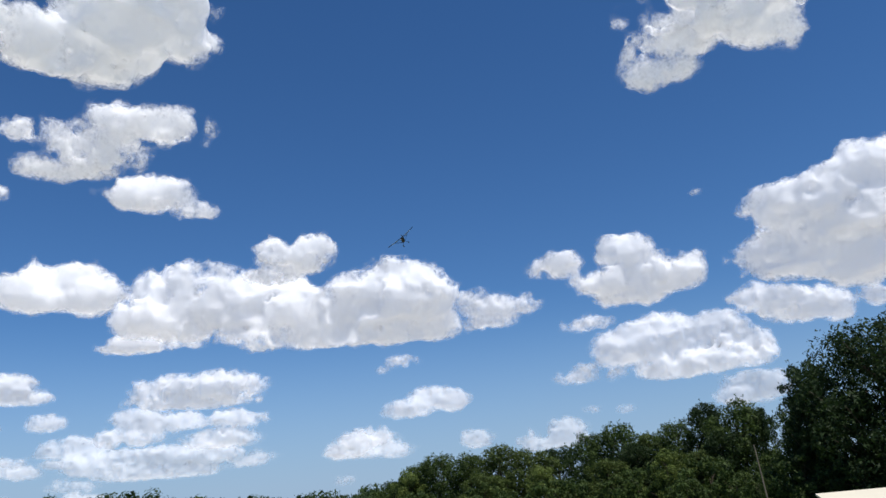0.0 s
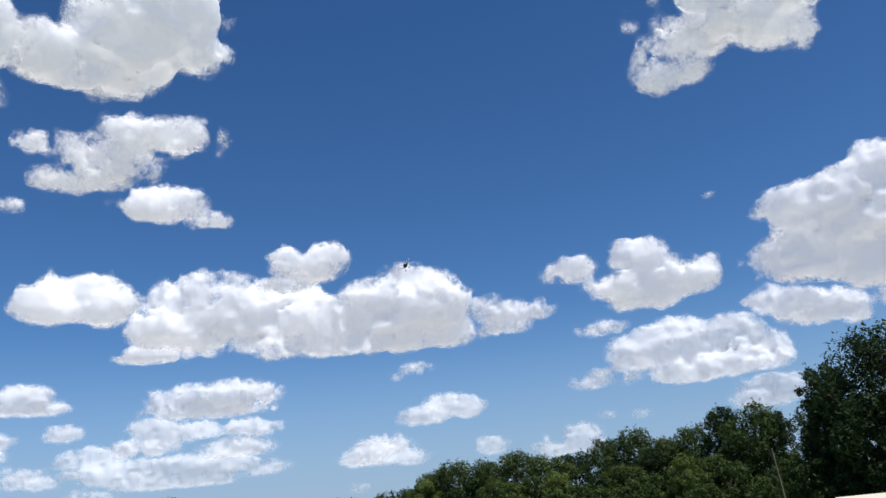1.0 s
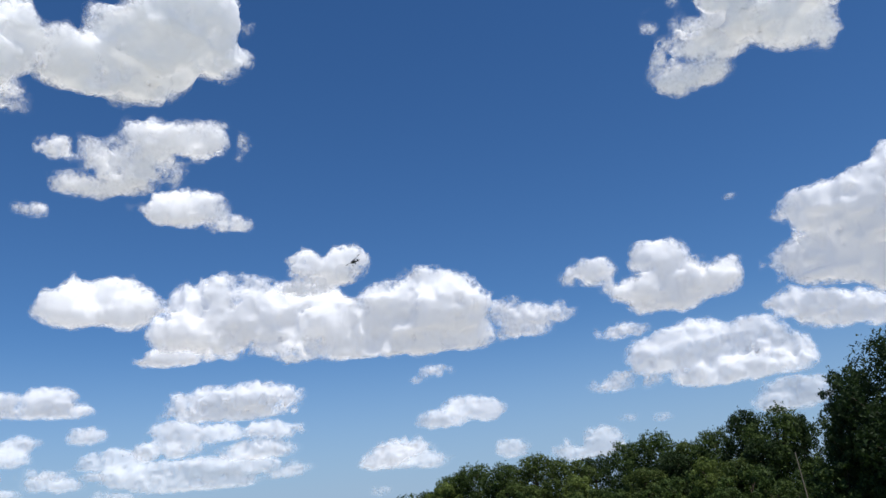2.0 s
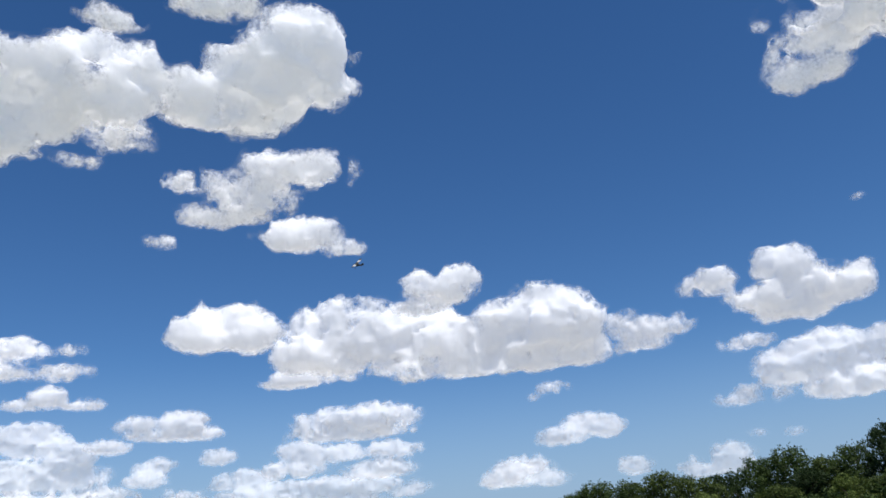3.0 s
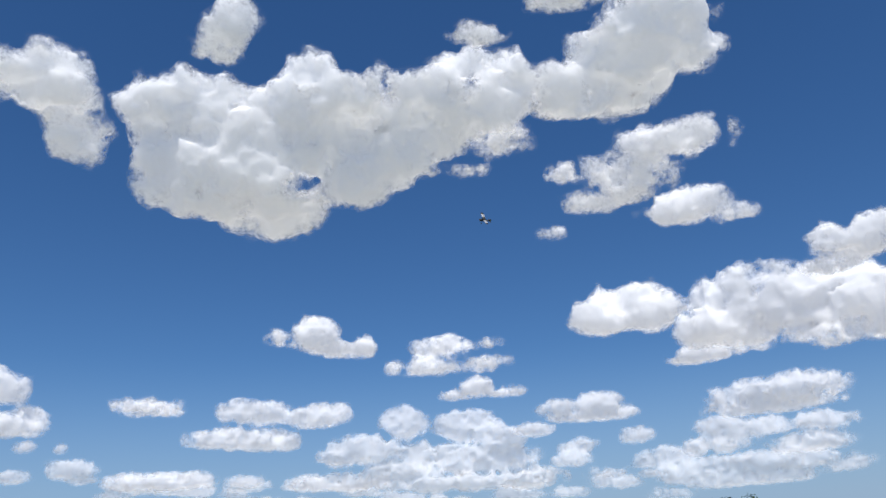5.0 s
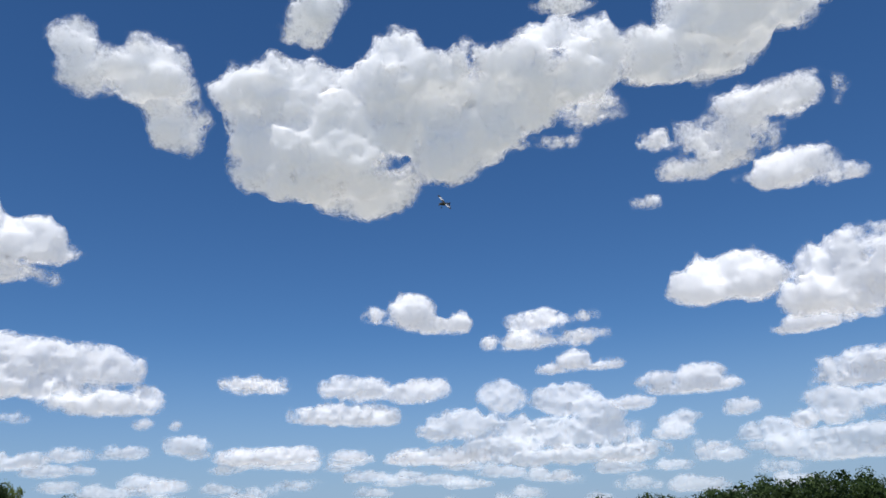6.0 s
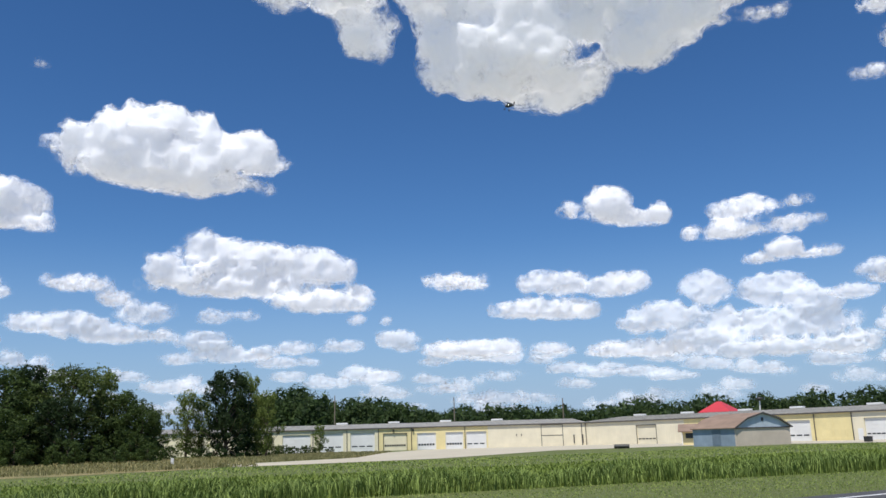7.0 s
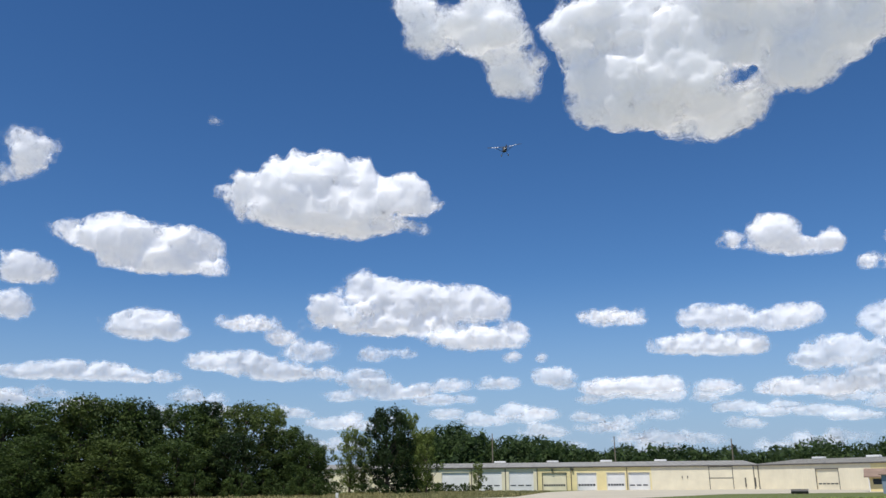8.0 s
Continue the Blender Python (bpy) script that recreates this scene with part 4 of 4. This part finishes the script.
# far woods: many small crowns along the skyline
def far_wood(name, stretch, count, seed, leaf, label):
    rs = np.random.RandomState(seed)
    centres, radii = [], []
    for i in range(count):
        f = (i + rs.uniform(0, 1)) / count
        turns, aways, tops = (np.interp(f, np.linspace(0, 1, len(stretch)), [s[k] for s in stretch]) for k in range(3))
        away = aways * rs.uniform(0.95, 1.12)
        top = EYE + away * math.tan(radians(tops * rs.uniform(0.84, 1.08) * (0.95 + 0.09 * math.sin(f * 173) + 0.06 * math.sin(f * 411))))
        w = rs.uniform(2.6, 4.8) * away / 250
        x, y = polar(turns, away)
        for k in range(5):
            z = top * (0.1 + 0.19 * k)
            centres.append((x + rs.uniform(-1, 1) * w * 0.6, y + rs.uniform(-1, 1) * w * 0.6, z))
            radii.append((w * (2.0 - 0.28 * k), w * (2.0 - 0.28 * k), top * (0.24 - 0.02 * k)))
    v, f = leaves_on(rs, np.array(centres), np.array(radii), count * 750, 0.34)
    v2, f2 = leaves_on(rs, np.array(centres), np.array(radii) * 0.72, count * 180, 0.95)
    ob = from_arrays(name, np.concatenate([v, v2]), np.concatenate([f, f2 + len(v)]), leaf)
    return tagged(ob, label, "trees", kind="stuff")


far_wood("far_wood", [(75, 220, 2.6), (71, 220, 3.3), (69.5, 220, 3.6), (68, 230, 2.6), (65, 230, 2.9), (63, 240, 2.5), (60.5, 260, 2.0), (57, 260, 2.25), (54, 270, 1.9), (50, 270, 1.9), (46, 270, 2.3), (40, 270, 2.2), (36, 260, 2.35), (30, 250, 2.45), (26, 240, 2.9), (22, 230, 3.2), (17, 240, 2.4), (12, 250, 2.0), (7, 240, 2.2), (3, 200, 2.6)], 380, 21, LEAF_FAR, "dark green wooded skyline behind the warehouses")


# ---- crop and grass ----
def blades(name, corners, count, height, width, seed, leaf, label, category, front=1.0):
    """Tufts of long bent leaves over a four-cornered field; corners run near, near, far, far."""
    rs = np.random.RandomState(seed)
    u, v = rs.uniform(0, 1, count), rs.uniform(0, 1, count) ** front
    a, b, c, e = (np.array(p) for p in corners)
    at = (a * (1 - u)[:, None] + b * u[:, None]) * (1 - v)[:, None] + (e * (1 - u)[:, None] + c * u[:, None]) * v[:, None]
    clump = 0.5 + 0.5 * np.abs(np.sin(at[:, 0] * 0.9 + 2 * np.sin(at[:, 1] * 0.7))) + 0.4 * np.sin(at[:, 1] * 0.31 + 1.3 * np.sin(at[:, 0] * 0.23)) ** 2
    h = height * rs.uniform(0.55, 1.15, count) * clump
    w = width * (1 + 1.0 * v) * rs.uniform(0.7, 1.3, count)
    ang = rs.uniform(0, 2 * math.pi, count)
    lean = rs.uniform(0.1, 0.7, count) * h
    side = np.stack([np.cos(ang + 1.57), np.sin(ang + 1.57), 0 * ang], 1) * w[:, None]
    over = np.stack([np.cos(ang), np.sin(ang), 0 * ang], 1) * lean[:, None]
    base = np.column_stack([at, np.zeros(count)])
    mid = base + over * 0.35 + np.stack([0 * h, 0 * h, h * 0.7], 1)
    tip = base + over + np.stack([0 * h, 0 * h, h * rs.uniform(0.75, 1.05, count)], 1)
    verts = np.stack([base - side * 0.5, base + side * 0.5, mid + side * 0.5, mid - side * 0.5, tip + side * 0.05, tip - side * 0.05], 1).reshape(-1, 3)
    k = np.arange(count)[:, None] * 6
    faces = np.concatenate([k + np.array([0, 1, 2, 3]), k + np.array([3, 2, 4, 5])])
    ob = from_arrays(name, verts, faces, leaf)
    return tagged(ob, label, category, kind="stuff")


blades("field_grass", ((-29.0, -14), (-19.5, 42), (-38, 71), (-46, -10)), 60000, 0.17, 0.036, 31, GREEN, "even green grass field behind the reedy edge", "grass", 1.5)
blades("crop_edge", ((-28.8, -14), (-19.3, 42), (-22.8, 43), (-32.4, -14)), 34000, 0.56, 0.026, 32, CROP, "tall green crop edge with long bent leaves", "crop", 1.0)
blades("dry_grass", ((-63, -50), (-67, 21), (-122, 36), (-112, -50)), 42000, 0.34, 0.04, 33, STRAW, "tan dry long grass before the trees", "grass", 1.2)
blades("mown_grass", ((-14.5, 8), (-14.5, 45), (-20.0, 45), (-28.5, 2)), 20000, 0.035, 0.022, 34, TURF, "short mown green grass beside the runway", "grass", 1.0)

blades("weeds", ((-79, 22), (-86, 38), (-122, 60), (-150, 40)), 26000, 0.24, 0.05, 35, STRAW, "dry weeds at the foot of the warehouse", "weeds", 1.0)
blades("verge_grass", ((-46, -10), (-38, 71), (-58, 88), (-66, 18)), 12000, 0.10, 0.05, 36, TURF, "short green grass beyond the crop", "grass", 1.0)

# ---- aeroplane ----
aeroplane = new("aeroplane")
OLIVE = painted("olive_paint", (0.017, 0.02, 0.021), 0.7, 0.2, 4)
STRIPE_W = painted("white_stripe_paint", (0.8, 0.8, 0.8), 0.5, 0.1, 4)
STRIPE_B = painted("black_stripe_paint", (0.02, 0.02, 0.022), 0.5, 0.2, 4)
SPAN, CHORD = 2.7, 0.42


def wing_piece(x0, x1, z0, z1, chord0, chord1):
    """A stretch of wing between two stations, with a rounded section."""
    prof = [(0.30, 0.0), (0.27, 0.035), (0.12, 0.055), (-0.2, 0.035), (-0.70, 0.0), (-0.2, -0.015), (0.2, -0.02)]
    bm = bmesh.new()
    rings = []
    for x, z, c in ((x0, z0, chord0), (x1, z1, chord1)):
        rings.append([bm.verts.new((x, y * c, z + h * c)) for y, h in prof])
    n = len(prof)
    for i in range(n):
        j = (i + 1) % n
        bm.faces.new((rings[0][i], rings[0][j], rings[1][j], rings[1][i]))
    bm.faces.new(rings[0][::-1])
    bm.faces.new(rings[1])
    bmesh.ops.recalc_face_normals(bm, faces=bm.faces)
    return bm


def lofted(stations, sides=12):
    """A body of rings along y: (y, half-width, z low, z high)."""
    bm = bmesh.new()
    rings = []
    for y, hw, lo, hi in stations:
        ring = []
        for i in range(sides):
            a = 2 * math.pi * i / sides
            cx, cz = math.cos(a), math.sin(a)
            p = 0.6
            ring.append(bm.verts.new((hw * math.copysign(abs(cx) ** p, cx), y, (lo + hi) / 2 + (hi - lo) / 2 * math.copysign(abs(cz) ** p, cz))))
        rings.append(ring)
    for a, b in zip(rings, rings[1:]):
        for i in range(sides):
            j = (i + 1) % sides
            bm.faces.new((a[i], a[j], b[j], b[i]))
    bm.faces.new(rings[0][::-1])
    bm.faces.new(rings[-1])
    bmesh.ops.recalc_face_normals(bm, faces=bm.faces)
    return bm


part("fuselage", lofted([(0.55, 0.07, -0.12, 0.04), (0.50, 0.10, -0.16, 0.06), (0.28, 0.125, -0.19, 0.09), (0.12, 0.13, -0.20, 0.20), (-0.2, 0.125, -0.19, 0.20), (-0.42, 0.10, -0.16, 0.09), (-1.08, 0.025, -0.06, 0.03)]), OLIVE, aeroplane, "olive-drab boxy fuselage", True)
part("windscreen", lofted([(0.275, 0.11, 0.06, 0.09), (0.16, 0.12, 0.07, 0.205), (0.125, 0.133, 0.03, 0.205), (-0.3, 0.128, 0.03, 0.205)]), GLASS, aeroplane, "glazed cabin")
for s in (-1, 1):
    wing = part("wing", wing_piece(s * 0.0, s * 0.45, 0.21, 0.215, CHORD, CHORD), OLIVE, aeroplane)
    x = 0.45
    for k in range(5):
        wide = 0.105 if k % 2 == 0 else 0.0925
        part("stripe", wing_piece(s * x, s * (x + wide), 0.215 + 0.08 * (x - 0.45), 0.215 + 0.08 * (x + wide - 0.45), CHORD, CHORD), STRIPE_W if k % 2 == 0 else STRIPE_B, wing, "white band" if k % 2 == 0 else "black band")
        x += wide
    part("wing_tip", wing_piece(s * x, s * (SPAN / 2 - 0.08), 0.256, 0.281, CHORD, CHORD * 0.95), OLIVE, wing)
    part("wing_end", wing_piece(s * (SPAN / 2 - 0.08), s * SPAN / 2, 0.281, 0.287, CHORD * 0.95, CHORD * 0.55), OLIVE, wing)
    part("strut", tube(bmesh.new(), (s * 0.12, 0.06, -0.17), (s * 0.68, 0.04, 0.205), 0.012, 0.012, 6), OLIVE, aeroplane)
    part("strut", tube(bmesh.new(), (s * 0.12, 0.0, -0.17), (s * 0.68, -0.14, 0.205), 0.010, 0.010, 6), OLIVE, aeroplane)
    part("gear_leg", tube(bmesh.new(), (s * 0.10, 0.2, -0.17), (s * 0.25, 0.2, -0.40), 0.014, 0.012, 6), OLIVE, aeroplane)
    wheel = part("wheel", tube(bmesh.new(), (s * 0.235, 0.2, -0.42), (s * 0.295, 0.2, -0.42), 0.085, 0.085, 14), DARK, aeroplane, "black rubber wheel")
    part("hub", tube(bmesh.new(), (s * 0.296, 0.2, -0.42), (s * 0.302, 0.2, -0.42), 0.035, 0.03, 10), STRIPE_W, wheel)
    part("tailplane", wing_piece(s * 0.0, s * 0.42, -0.01, 0.0, 0.27, 0.18), OLIVE, aeroplane).location = (0, -0.95, 0)
fin = prism([(-0.84, 0.02), (-1.0, 0.26), (-1.1, 0.29), (-1.2, 0.2), (-1.2, -0.03), (-1.05, -0.05)], -0.014, 0.014)
part("fin", fin, OLIVE, aeroplane)
part("spinner", tube(bmesh.new(), (0, 0.545, -0.04), (0, 0.63, -0.04), 0.045, 0.008, 12), STRIPE_B, aeroplane)
prop = bmesh.new()
box(prop, -0.22, 0.575, -0.058, 0.22, 0.587, -0.022, 0.004)
part("propeller", prop, WOOD, aeroplane)
part("tail_wheel", tube(bmesh.new(), (-0.01, -1.1, -0.11), (0.01, -1.1, -0.11), 0.03, 0.03, 10), DARK, aeroplane)
tagged(aeroplane, "olive high-wing aeroplane with black and white wing bands, flying", "aeroplane")

FLIGHT = [
    (0.0, -3.23, 64.34, 23.46, 5, 8, 37),
    (0.5, -3.43, 74.17, 25.60, 9, 8, 41),
    (1.0, -5.63, 85.70, 28.61, 17, 6, 43),
    (2.3, -21.02, 107.85, 38.87, 54, 11, 41),
    (2.5, -24.48, 108.83, 40.18, 61, 13, 41),
    (3.0, -32.78, 108.95, 42.88, 77, 14, 44),
    (3.5, -41.13, 106.31, 45.18, 94, 8, 49),
    (4.0, -48.93, 101.22, 46.42, 116, 4, 57),
    (4.5, -55.55, 93.89, 46.68, 138, 4, 61),
    (5.8, -65.38, 68.74, 41.83, 176, -9, 58),
    (6.0, -65.69, 64.61, 40.56, 181, -12, 56),
    (6.5, -64.38, 53.81, 36.93, 192, -18, 43),
    (7.0, -61.79, 43.65, 33.34, 203, -22, 27),
    (7.5, -58.11, 34.04, 29.86, 217, -27, 11),
    (8.0, -54.07, 23.88, 26.23, 236, -29, -1),
]


def motions():
    walk(aeroplane, [(t, pose(x, y, z, 0, 0, h) @ pose(0, 0, 0, p, 0, 0) @ pose(0, 0, 0, 0, -b, 0)) for t, x, y, z, h, p, b in FLIGHT])


motions()
